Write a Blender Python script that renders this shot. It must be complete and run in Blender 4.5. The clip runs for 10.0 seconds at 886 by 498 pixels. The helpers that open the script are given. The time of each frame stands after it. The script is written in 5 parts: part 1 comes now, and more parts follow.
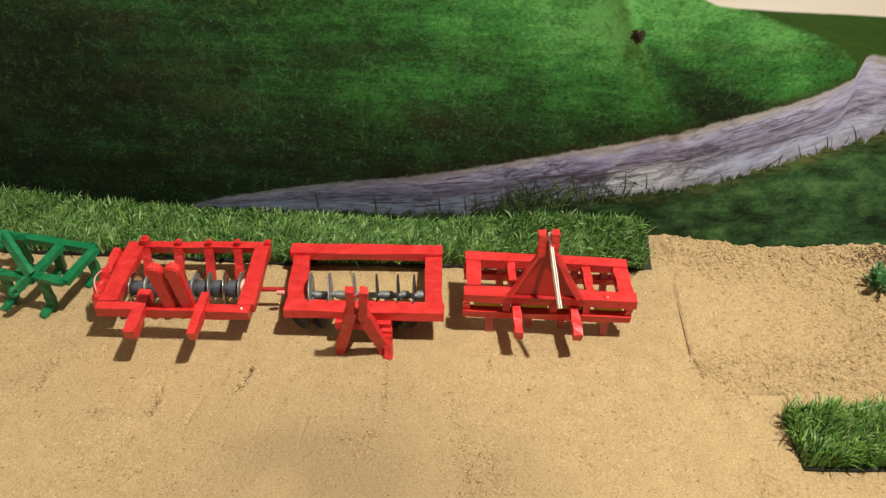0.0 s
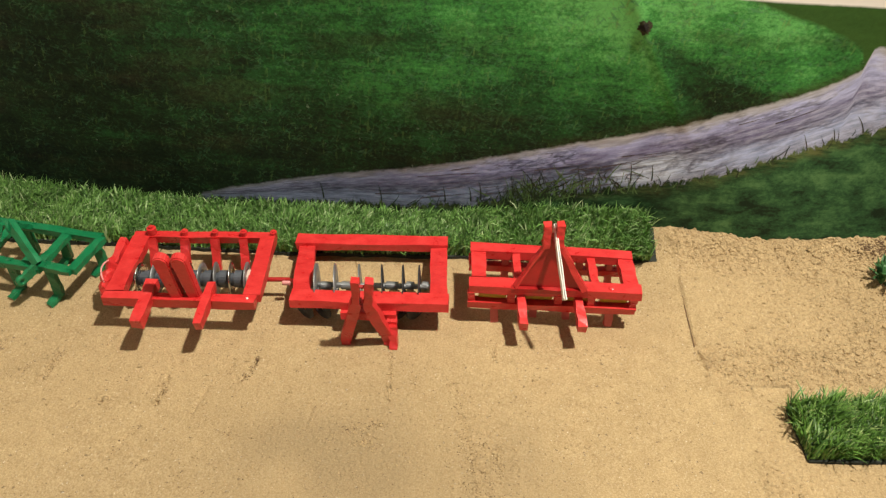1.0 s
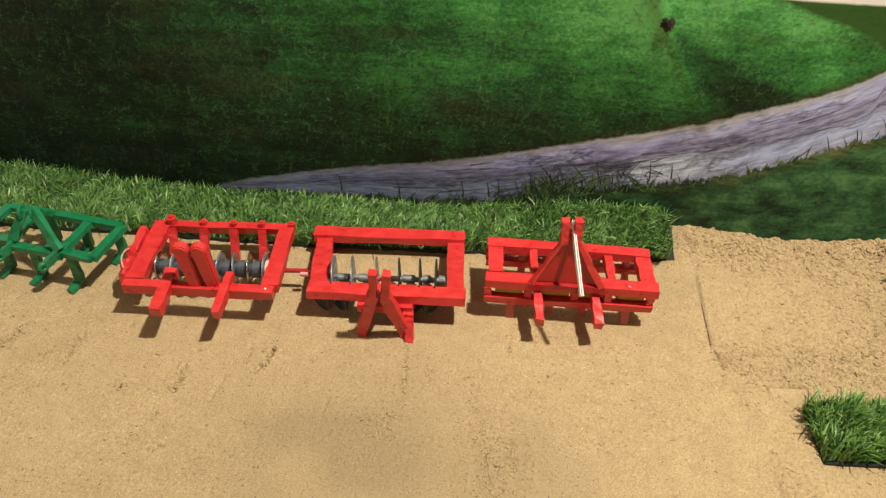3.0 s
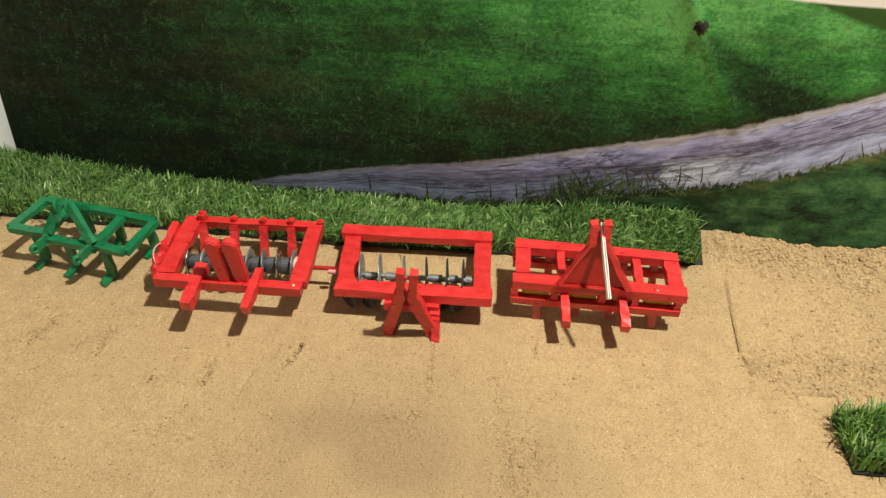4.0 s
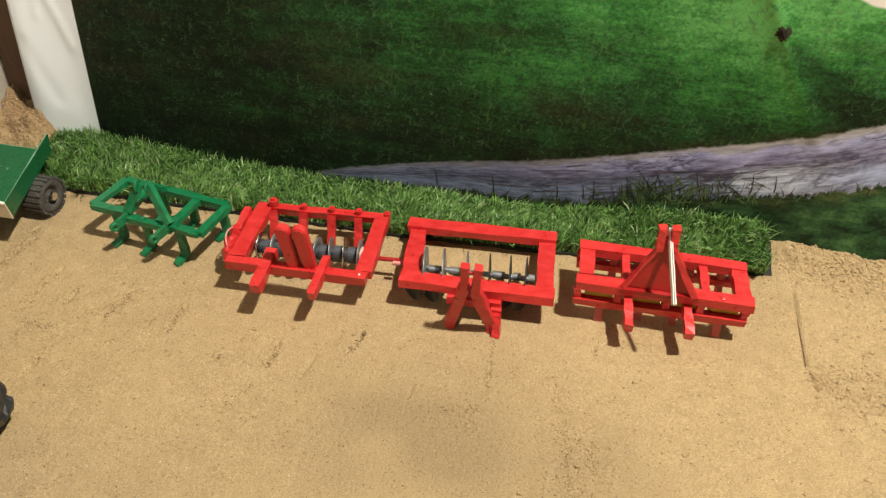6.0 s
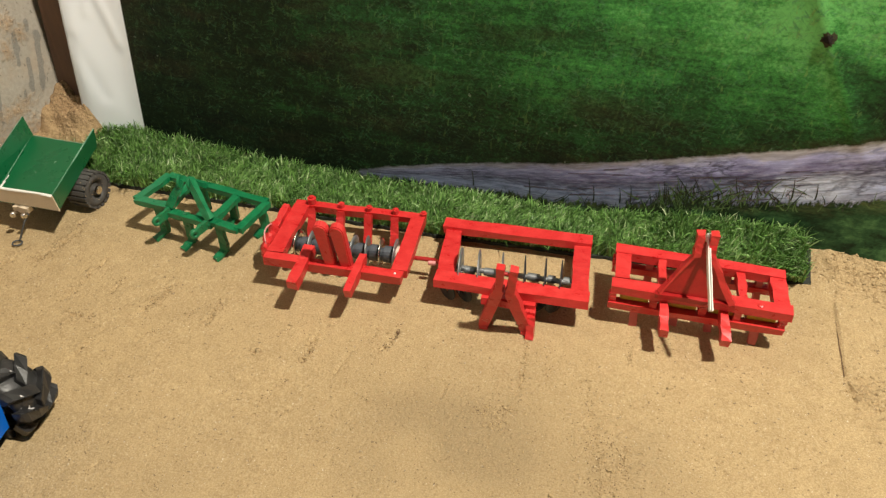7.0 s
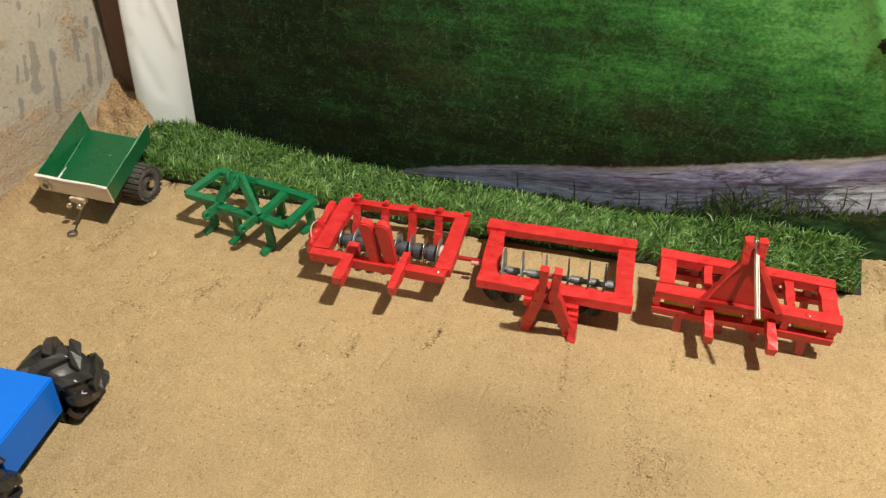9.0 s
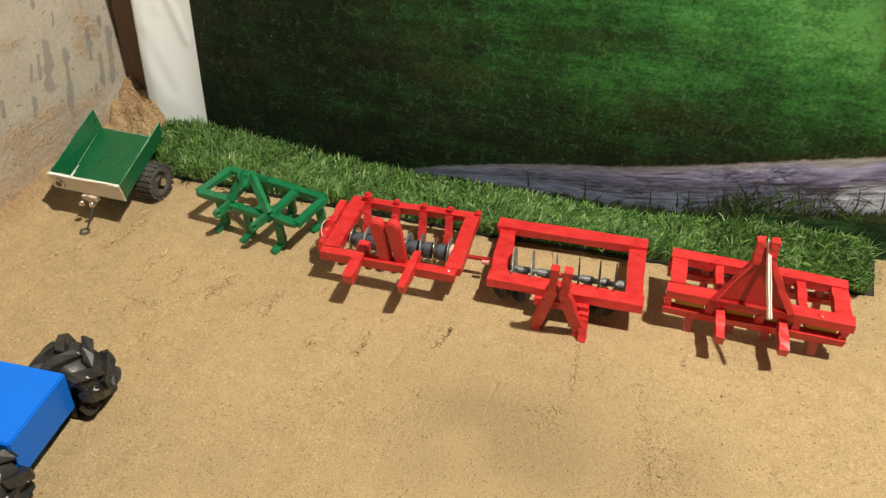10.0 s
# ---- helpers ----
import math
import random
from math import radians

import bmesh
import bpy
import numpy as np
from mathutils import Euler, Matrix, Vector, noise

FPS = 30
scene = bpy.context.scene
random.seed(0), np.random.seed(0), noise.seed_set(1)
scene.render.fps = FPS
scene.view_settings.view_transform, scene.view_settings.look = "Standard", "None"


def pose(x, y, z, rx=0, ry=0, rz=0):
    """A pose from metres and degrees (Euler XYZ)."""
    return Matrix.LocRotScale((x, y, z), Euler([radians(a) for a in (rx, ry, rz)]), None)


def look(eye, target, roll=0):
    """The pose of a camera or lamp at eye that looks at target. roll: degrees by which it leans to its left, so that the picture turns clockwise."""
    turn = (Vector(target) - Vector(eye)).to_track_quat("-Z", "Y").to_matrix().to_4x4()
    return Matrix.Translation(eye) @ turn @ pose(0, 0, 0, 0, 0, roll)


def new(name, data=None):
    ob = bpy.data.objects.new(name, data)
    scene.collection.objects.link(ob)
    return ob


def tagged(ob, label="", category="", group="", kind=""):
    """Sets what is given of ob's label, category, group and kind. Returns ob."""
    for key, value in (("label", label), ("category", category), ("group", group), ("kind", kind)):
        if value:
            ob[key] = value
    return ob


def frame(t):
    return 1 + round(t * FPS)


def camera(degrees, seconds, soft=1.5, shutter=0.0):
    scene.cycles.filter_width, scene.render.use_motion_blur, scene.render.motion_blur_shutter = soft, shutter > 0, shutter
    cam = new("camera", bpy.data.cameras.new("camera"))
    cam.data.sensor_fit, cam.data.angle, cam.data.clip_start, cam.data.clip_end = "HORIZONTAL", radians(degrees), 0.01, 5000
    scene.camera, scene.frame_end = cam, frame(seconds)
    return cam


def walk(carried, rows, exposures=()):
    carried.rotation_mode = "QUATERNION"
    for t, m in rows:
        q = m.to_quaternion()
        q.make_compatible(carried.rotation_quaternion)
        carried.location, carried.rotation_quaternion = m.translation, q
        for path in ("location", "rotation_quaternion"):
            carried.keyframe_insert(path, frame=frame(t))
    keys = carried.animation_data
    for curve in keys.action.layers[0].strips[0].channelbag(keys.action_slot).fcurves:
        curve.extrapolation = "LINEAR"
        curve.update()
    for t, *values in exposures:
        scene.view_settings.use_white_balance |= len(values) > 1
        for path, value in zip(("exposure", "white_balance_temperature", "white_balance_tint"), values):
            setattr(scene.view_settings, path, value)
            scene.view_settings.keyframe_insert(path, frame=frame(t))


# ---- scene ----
cam = camera(60.0, 10.0, soft=1.35)
# seconds, eye x y z, yaw, pitch, roll
ROWS = [
    (0.0, 0.20035, -0.78987, 0.68985, -0.063, -39.176, -0.161),
    (0.5, 0.19946, -0.79043, 0.69097, 0.147, -39.745, -0.164),
    (1.0, 0.19929, -0.79076, 0.69119, 0.363, -39.872, -0.180),
    (1.5, 0.19797, -0.78993, 0.69091, 0.340, -39.966, -0.112),
    (2.0, 0.19822, -0.79024, 0.68982, 0.460, -40.088, -0.019),
    (2.5, 0.19774, -0.79221, 0.68940, 0.915, -40.107, 0.049),
    (4.0, 0.19019, -0.79851, 0.69021, 4.000, -39.965, -0.392),
    (4.5, 0.18808, -0.79931, 0.69079, 4.970, -40.001, -0.601),
    (5.0, 0.18599, -0.80102, 0.69090, 5.838, -40.012, -0.603),
    (5.5, 0.18233, -0.80435, 0.69267, 7.481, -40.104, -0.685),
    (6.0, 0.17892, -0.80752, 0.69299, 9.349, -40.066, -0.963),
    (7.5, 0.17150, -0.81558, 0.69660, 13.461, -39.808, -1.898),
    (8.0, 0.16937, -0.81682, 0.69700, 14.374, -39.776, -2.124),
    (8.5, 0.16810, -0.81947, 0.69641, 15.090, -39.682, -2.262),
    (9.0, 0.16707, -0.82120, 0.69737, 15.957, -39.659, -2.445),
    (9.5, 0.16541, -0.82325, 0.69716, 16.621, -39.562, -2.600),
    (10.0, 0.16561, -0.82298, 0.69598, 16.824, -39.599, -2.776),
]
walk(cam, [(t, pose(x, y, z, 90 + pitch, 0, yaw) @ pose(0, 0, 0, 0, 0, roll)) for t, x, y, z, yaw, pitch, roll in ROWS])

# ---------------------------------------------------------------- light
scene.view_settings.exposure = 0.0
world = bpy.data.worlds.new("world")
world.use_nodes = True
world.node_tree.nodes["Background"].inputs[0].default_value = (1.0, 0.88, 0.72, 1)
world.node_tree.nodes["Background"].inputs[1].default_value = 0.015
scene.world = world


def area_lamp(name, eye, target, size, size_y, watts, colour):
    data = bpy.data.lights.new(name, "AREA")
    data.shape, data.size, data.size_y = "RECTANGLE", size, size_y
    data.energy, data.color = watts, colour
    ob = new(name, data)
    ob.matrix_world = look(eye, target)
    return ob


area_lamp("ceiling_lamp", (1.03, -0.51, 2.42), (-0.8, 0.0, 0), 0.10, 0.10, 107, (1.0, 0.93, 0.79))
# Fill added behind the camera to brighten upright faces; no window stands there.
area_lamp("front_fill", (-0.5, -2.35, 1.25), (0.0, 0.1, 0.1), 1.2, 0.9, 4.5, (0.86, 0.93, 1.0))


# ---------------------------------------------------------------- materials
def node(nt, kind, **sets):
    n = nt.nodes.new(kind)
    for key, value in sets.items():
        n.inputs[key].default_value = value
    return n


def start_material(name):
    m = bpy.data.materials.new(name)
    m.use_nodes = True
    nt = m.node_tree
    return m, nt, nt.nodes["Principled BSDF"]


def noise_node(nt, coords, scale, detail=4.0, rough=0.6, stretch=None, turn=0.0):
    n = node(nt, "ShaderNodeTexNoise", Scale=scale, Detail=detail, Roughness=rough)
    if stretch:
        mp = node(nt, "ShaderNodeMapping", Scale=tuple(1 / k for k in stretch), Rotation=(0, turn, 0))
        mp.vector_type = "TEXTURE"
        nt.links.new(coords, mp.inputs["Vector"])
        coords = mp.outputs["Vector"]
    nt.links.new(coords, n.inputs["Vector"])
    return n.outputs["Fac"]


def ramp(nt, fac, stops):
    n = nt.nodes.new("ShaderNodeValToRGB")
    el = n.color_ramp.elements
    while len(el) < len(stops):
        el.new(0.5)
    for e, (p, c) in zip(el, stops):
        e.position, e.color = p, (*c, 1) if len(c) == 3 else c
    nt.links.new(fac, n.inputs["Fac"])
    return n.outputs["Color"]


def mix(nt, fac, a, b, mode="MIX"):
    n = nt.nodes.new("ShaderNodeMix")
    n.data_type, n.blend_type = "RGBA", mode
    for socket, value in ((n.inputs["Factor"], fac), (n.inputs[6], a), (n.inputs[7], b)):
        if isinstance(value, (int, float)):
            socket.default_value = value
        elif isinstance(value, tuple):
            socket.default_value = (*value, 1)
        else:
            nt.links.new(value, socket)
    return n.outputs[2]


def maths(nt, op, a, b=0.0, c=0.0, clamp=False):
    n = nt.nodes.new("ShaderNodeMath")
    n.operation, n.use_clamp = op, clamp
    for socket, value in zip(n.inputs, (a, b, c)):
        if isinstance(value, (int, float)):
            socket.default_value = value
        else:
            nt.links.new(value, socket)
    return n.outputs[0]


def bump(nt, bsdf, height, strength, distance):
    n = node(nt, "ShaderNodeBump", Strength=strength, Distance=distance)
    nt.links.new(height, n.inputs["Height"])
    nt.links.new(n.outputs["Normal"], bsdf.inputs["Normal"])


def coords_of(nt):
    return nt.nodes.new("ShaderNodeTexCoord").outputs["Object"]


def surface(name, base, other, coarse=40, fine=400, roughness=0.5, metal=0.0, relief=0.4, depth=0.0006, stretch=None, speck=None, spread=0.25):
    """Two colours mixed by coarse and fine noise, with uneven gloss and fine relief."""
    m, nt, b = start_material(name)
    co = coords_of(nt)
    big, small = noise_node(nt, co, coarse, 5, 0.6, stretch), noise_node(nt, co, fine, 4, 0.6, stretch)
    blend = maths(nt, "ADD", maths(nt, "MULTIPLY", big, 0.6), maths(nt, "MULTIPLY", small, 0.4))
    colour = ramp(nt, blend, [(0.5 - spread, base), (0.5 + spread, other)])
    if speck:
        dots = ramp(nt, noise_node(nt, co, speck[1], 2, 0.5), [(speck[2], (0, 0, 0)), (speck[2] + 0.04, (1, 1, 1))])
        colour = mix(nt, dots, colour, speck[0])
    nt.links.new(colour, b.inputs["Base Color"])
    rg = ramp(nt, big, [(0.3, (max(roughness - 0.1, 0.05),) * 3), (0.7, (min(roughness + 0.12, 1),) * 3)])
    nt.links.new(rg, b.inputs["Roughness"])
    b.inputs["Metallic"].default_value = metal
    bump(nt, b, blend, relief, depth)
    return m


RED = surface("red_paint", (0.44, 0.010, 0.013), (0.72, 0.054, 0.050), 70, 330, 0.34, 0, 0.6, 0.0010, stretch=(0.75, 1.1, 1.1), spread=0.28)
DARK_RED = surface("dark_red_paint", (0.24, 0.006, 0.008), (0.46, 0.018, 0.016), 60, 600, 0.36, 0, 0.4, 0.0005)
WORN_RED = surface("worn_red_paint", (0.42, 0.05, 0.045), (0.60, 0.16, 0.13), 90, 500, 0.6, 0, 0.5, 0.0006)
GREEN = surface("green_paint", (0.004, 0.085, 0.032), (0.012, 0.215, 0.080), 60, 500, 0.34, 0, 0.4, 0.0005)
TRAILER_GREEN = surface("trailer_green_paint", (0.003, 0.082, 0.027), (0.006, 0.125, 0.043), 25, 300, 0.32, 0, 0.2, 0.0003,
                        speck=((0.35, 0.48, 0.36), 150, 0.745))
WORN_GREEN = surface("worn_green_paint", (0.05, 0.20, 0.10), (0.28, 0.42, 0.32), 60, 300, 0.5, 0, 0.2, 0.0003)
TRAILER_WHITE = surface("bare_front_sheet", (0.50, 0.40, 0.28), (0.66, 0.56, 0.42), 40, 400, 0.5, 0, 0.2, 0.0003)
BLUE = surface("blue_paint", (0.003, 0.135, 0.66), (0.004, 0.175, 0.82), 12, 300, 0.40, 0, 0.15, 0.0002, speck=((0.3, 0.5, 0.8), 260, 0.76))
BLUE.node_tree.nodes["Principled BSDF"].inputs["Specular IOR Level"].default_value = 0.22
STEEL = surface("dull_steel", (0.22, 0.23, 0.24), (0.40, 0.41, 0.42), 60, 500, 0.42, 0.7, 0.3, 0.0003)
DARK_STEEL = surface("dark_steel", (0.06, 0.065, 0.07), (0.16, 0.165, 0.17), 60, 500, 0.5, 0.6, 0.3, 0.0003)
BLACK_STEEL = surface("blackened_steel", (0.014, 0.014, 0.015), (0.045, 0.044, 0.044), 60, 500, 0.55, 0.2, 0.3, 0.0003)
BUSH = surface("grey_bushing", (0.035, 0.04, 0.05), (0.09, 0.10, 0.12), 80, 600, 0.6, 0.0, 0.3, 0.0003)
CHROME = surface("bright_metal", (0.55, 0.52, 0.48), (0.75, 0.72, 0.68), 60, 400, 0.22, 1.0, 0.1, 0.0002)
RUBBER = surface("black_rubber", (0.010, 0.010, 0.011), (0.042, 0.041, 0.040), 60, 500, 0.34, 0, 0.6, 0.0010, speck=((0.55, 0.53, 0.52), 90, 0.70))
GREY_RUBBER = surface("grey_rubber", (0.035, 0.033, 0.031), (0.095, 0.090, 0.085), 60, 500, 0.7, 0, 0.5, 0.0006, speck=((0.25, 0.19, 0.12), 200, 0.66))
YELLOW = surface("yellow_plastic", (0.26, 0.16, 0.01), (0.50, 0.34, 0.02), 60, 500, 0.5)
STRING = surface("white_string", (0.70, 0.68, 0.62), (0.85, 0.83, 0.78), 200, 900, 0.8)
PINK = surface("pink_string", (0.62, 0.22, 0.22), (0.75, 0.36, 0.34), 200, 900, 0.7)
BACKING = surface("turf_backing", (0.012, 0.016, 0.012), (0.03, 0.035, 0.025), 80, 500, 0.9)
WOOD = surface("brown_post_wood", (0.100, 0.050, 0.030), (0.235, 0.128, 0.074), 14, 160, 0.6, 0, 0.4, 0.001, stretch=(8, 8, 0.6))
PLASTER = surface("room_plaster", (0.085, 0.078, 0.068), (0.125, 0.115, 0.10), 3, 60, 0.85, 0, 0.3, 0.002)
SINGED = surface("singed_paper", (0.014, 0.016, 0.006), (0.055, 0.050, 0.018), 300, 900, 0.9)
SCORCH = surface("scorched_edge", (0.003, 0.002, 0.002), (0.014, 0.007, 0.005), 200, 900, 0.9)


def sand_material():
    m, nt, b = start_material("sand")
    co = coords_of(nt)
    big = noise_node(nt, co, 5, 5, 0.6)
    mid = noise_node(nt, co, 45, 5, 0.65)
    grain = noise_node(nt, co, 520, 4, 0.7)
    coarse = noise_node(nt, co, 190, 4, 0.65)
    c = ramp(nt, big, [(0.38, (0.400, 0.283, 0.142)), (0.62, (0.475, 0.340, 0.172))])
    c = mix(nt, 0.30, c, ramp(nt, mid, [(0.36, (0.29, 0.196, 0.090)), (0.64, (0.54, 0.398, 0.208))]))
    c = mix(nt, 0.32, c, ramp(nt, grain, [(0.36, (0.17, 0.112, 0.056)), (0.50, (0.45, 0.320, 0.158)), (0.64, (0.72, 0.58, 0.38))]))
    # Shade of small pits painted dark where the relief is low.
    pit_shade = ramp(nt, coarse, [(0.36, (1, 1, 1)), (0.46, (0, 0, 0))])
    c = mix(nt, maths(nt, "MULTIPLY", pit_shade, 0.22), c, (0.20, 0.130, 0.065))
    dark = ramp(nt, noise_node(nt, co, 210, 2, 0.5), [(0.655, (0, 0, 0)), (0.72, (1, 1, 1))])
    c = mix(nt, maths(nt, "MULTIPLY", dark, 0.7), c, (0.11, 0.070, 0.040))
    pale = ramp(nt, noise_node(nt, co, 420, 2, 0.5, (1, 1, 1.7)), [(0.695, (0, 0, 0)), (0.73, (1, 1, 1))])
    c = mix(nt, maths(nt, "MULTIPLY", pale, 0.6), c, (0.82, 0.74, 0.60))
    # Soft shade over the middle sand, put into its colour as grey.
    grey = nt.nodes.new("ShaderNodeAttribute")
    grey.attribute_name = "grey"
    c = mix(nt, maths(nt, "MULTIPLY", grey.outputs["Fac"], maths(nt, "ADD", 0.25, maths(nt, "MULTIPLY", mid, 0.6))), c, (0.235, 0.172, 0.094))
    # Heap and wall bank: redder sand, with their partial shade mixed into the colour.
    red_shade = nt.nodes.new("ShaderNodeAttribute")
    red_shade.attribute_name = "red_shade"
    c = mix(nt, maths(nt, "MULTIPLY", red_shade.outputs["Fac"], 0.7), c, ramp(nt, coarse, [(0.35, (0.17, 0.092, 0.045)), (0.65, (0.37, 0.225, 0.115))]))
    loose = nt.nodes.new("ShaderNodeAttribute")
    loose.attribute_name = "loose"
    # Loose sand mixed paler to stand in for stronger light on the right.
    dry = maths(nt, "MULTIPLY", loose.outputs["Fac"], maths(nt, "SUBTRACT", 1.0, red_shade.outputs["Fac"]), clamp=True)
    c = mix(nt, maths(nt, "MULTIPLY", dry, 0.45), c, ramp(nt, coarse, [(0.35, (0.46, 0.315, 0.155)), (0.65, (0.68, 0.49, 0.265))]))
    nt.links.new(c, b.inputs["Base Color"])
    b.inputs["Roughness"].default_value = 0.92
    h = maths(nt, "ADD", maths(nt, "MULTIPLY", grain, 0.6), maths(nt, "MULTIPLY", coarse, 1.3))
    lumps = maths(nt, "ADD", noise_node(nt, co, 230, 3, 0.55), maths(nt, "MULTIPLY", noise_node(nt, co, 120, 2, 0.5), 0.8))
    h = maths(nt, "ADD", h, maths(nt, "MULTIPLY", maths(nt, "MULTIPLY", lumps, 5.0), maths(nt, "ADD", loose.outputs["Fac"], maths(nt, "MULTIPLY", grey.outputs["Fac"], 0.30))))
    bump(nt, b, h, 0.8, 0.0022)
    return m


SAND = sand_material()


def concrete_material():
    """Grey render with dark drips and sand stuck to it; the attributes say where."""
    m, nt, b = start_material("stained_concrete")
    co = coords_of(nt)

    def attr(name):
        n = nt.nodes.new("ShaderNodeAttribute")
        n.attribute_name = name
        return n.outputs["Fac"]

    big, fine = noise_node(nt, co, 9, 6, 0.65), noise_node(nt, co, 180, 4, 0.6)
    grit = noise_node(nt, co, 420, 3, 0.6)
    ragged = noise_node(nt, co, 130, 5, 0.7)
    c = ramp(nt, big, [(0.30, (0.345, 0.318, 0.268)), (0.70, (0.435, 0.405, 0.350))])
    c = mix(nt, 0.3, c, ramp(nt, fine, [(0.3, (0.28, 0.23, 0.17)), (0.7, (0.55, 0.47, 0.37))]))
    pink = ramp(nt, noise_node(nt, co, 22, 5, 0.7), [(0.48, (0, 0, 0)), (0.66, (1, 1, 1))])
    c = mix(nt, maths(nt, "MULTIPLY", pink, 0.35), c, (0.46, 0.34, 0.23))
    wet = ramp(nt, maths(nt, "ADD", attr("drip"), maths(nt, "MULTIPLY", maths(nt, "SUBTRACT", ragged, 0.5), 0.9)), [(0.40, (0, 0, 0)), (0.62, (1, 1, 1))])
    c = mix(nt, maths(nt, "MULTIPLY", wet, 0.72), c, ramp(nt, grit, [(0.35, (0.15, 0.145, 0.13)), (0.65, (0.25, 0.24, 0.215))]))
    stuck = ramp(nt, maths(nt, "ADD", maths(nt, "MULTIPLY", attr("stuck"), 0.72), maths(nt, "MULTIPLY", maths(nt, "SUBTRACT", ragged, 0.5), 1.5)), [(0.25, (0, 0, 0)), (0.85, (1, 1, 1))])
    c = mix(nt, maths(nt, "MULTIPLY", stuck, 0.72), c, ramp(nt, grit, [(0.35, (0.33, 0.20, 0.10)), (0.65, (0.56, 0.38, 0.21))]))
    chips = ramp(nt, noise_node(nt, co, 140, 2, 0.5), [(0.30, (1, 1, 1)), (0.34, (0, 0, 0))])
    c = mix(nt, maths(nt, "MULTIPLY", chips, 0.6), c, (0.13, 0.115, 0.095))
    nt.links.new(c, b.inputs["Base Color"])
    b.inputs["Roughness"].default_value = 0.88
    h = maths(nt, "ADD", maths(nt, "MULTIPLY", fine, 0.5), maths(nt, "ADD", maths(nt, "MULTIPLY", stuck, maths(nt, "ADD", 0.5, maths(nt, "MULTIPLY", ragged, 1.5))), maths(nt, "MULTIPLY", grit, 0.3)))
    bump(nt, b, h, 0.6, 0.0022)
    return m


CONCRETE = concrete_material()


def blade_material(name, low, high, dry):
    m, nt, b = start_material(name)
    rnd = nt.nodes.new("ShaderNodeNewGeometry").outputs["Random Per Island"]
    co = coords_of(nt)
    c = ramp(nt, rnd, [(0.0, low), (0.60, high), (0.83, high), (1.0, dry)])
    c = mix(nt, 0.38, c, ramp(nt, noise_node(nt, co, 48, 3, 0.6), [(0.35, low), (0.65, high)]))
    nt.links.new(c, b.inputs["Base Color"])
    b.inputs["Roughness"].default_value = 0.42
    b.inputs["Specular IOR Level"].default_value = 0.4
    return m


BLADES = blade_material("turf_blades", (0.017, 0.064, 0.015), (0.210, 0.40, 0.098), (0.70, 0.80, 0.48))
PATCH_BLADES = blade_material("patch_blades", (0.009, 0.038, 0.010), (0.145, 0.295, 0.050), (0.55, 0.66, 0.26))
LEAF = blade_material("plant_leaves", (0.020, 0.075, 0.022), (0.06, 0.17, 0.055), (0.22, 0.34, 0.10))


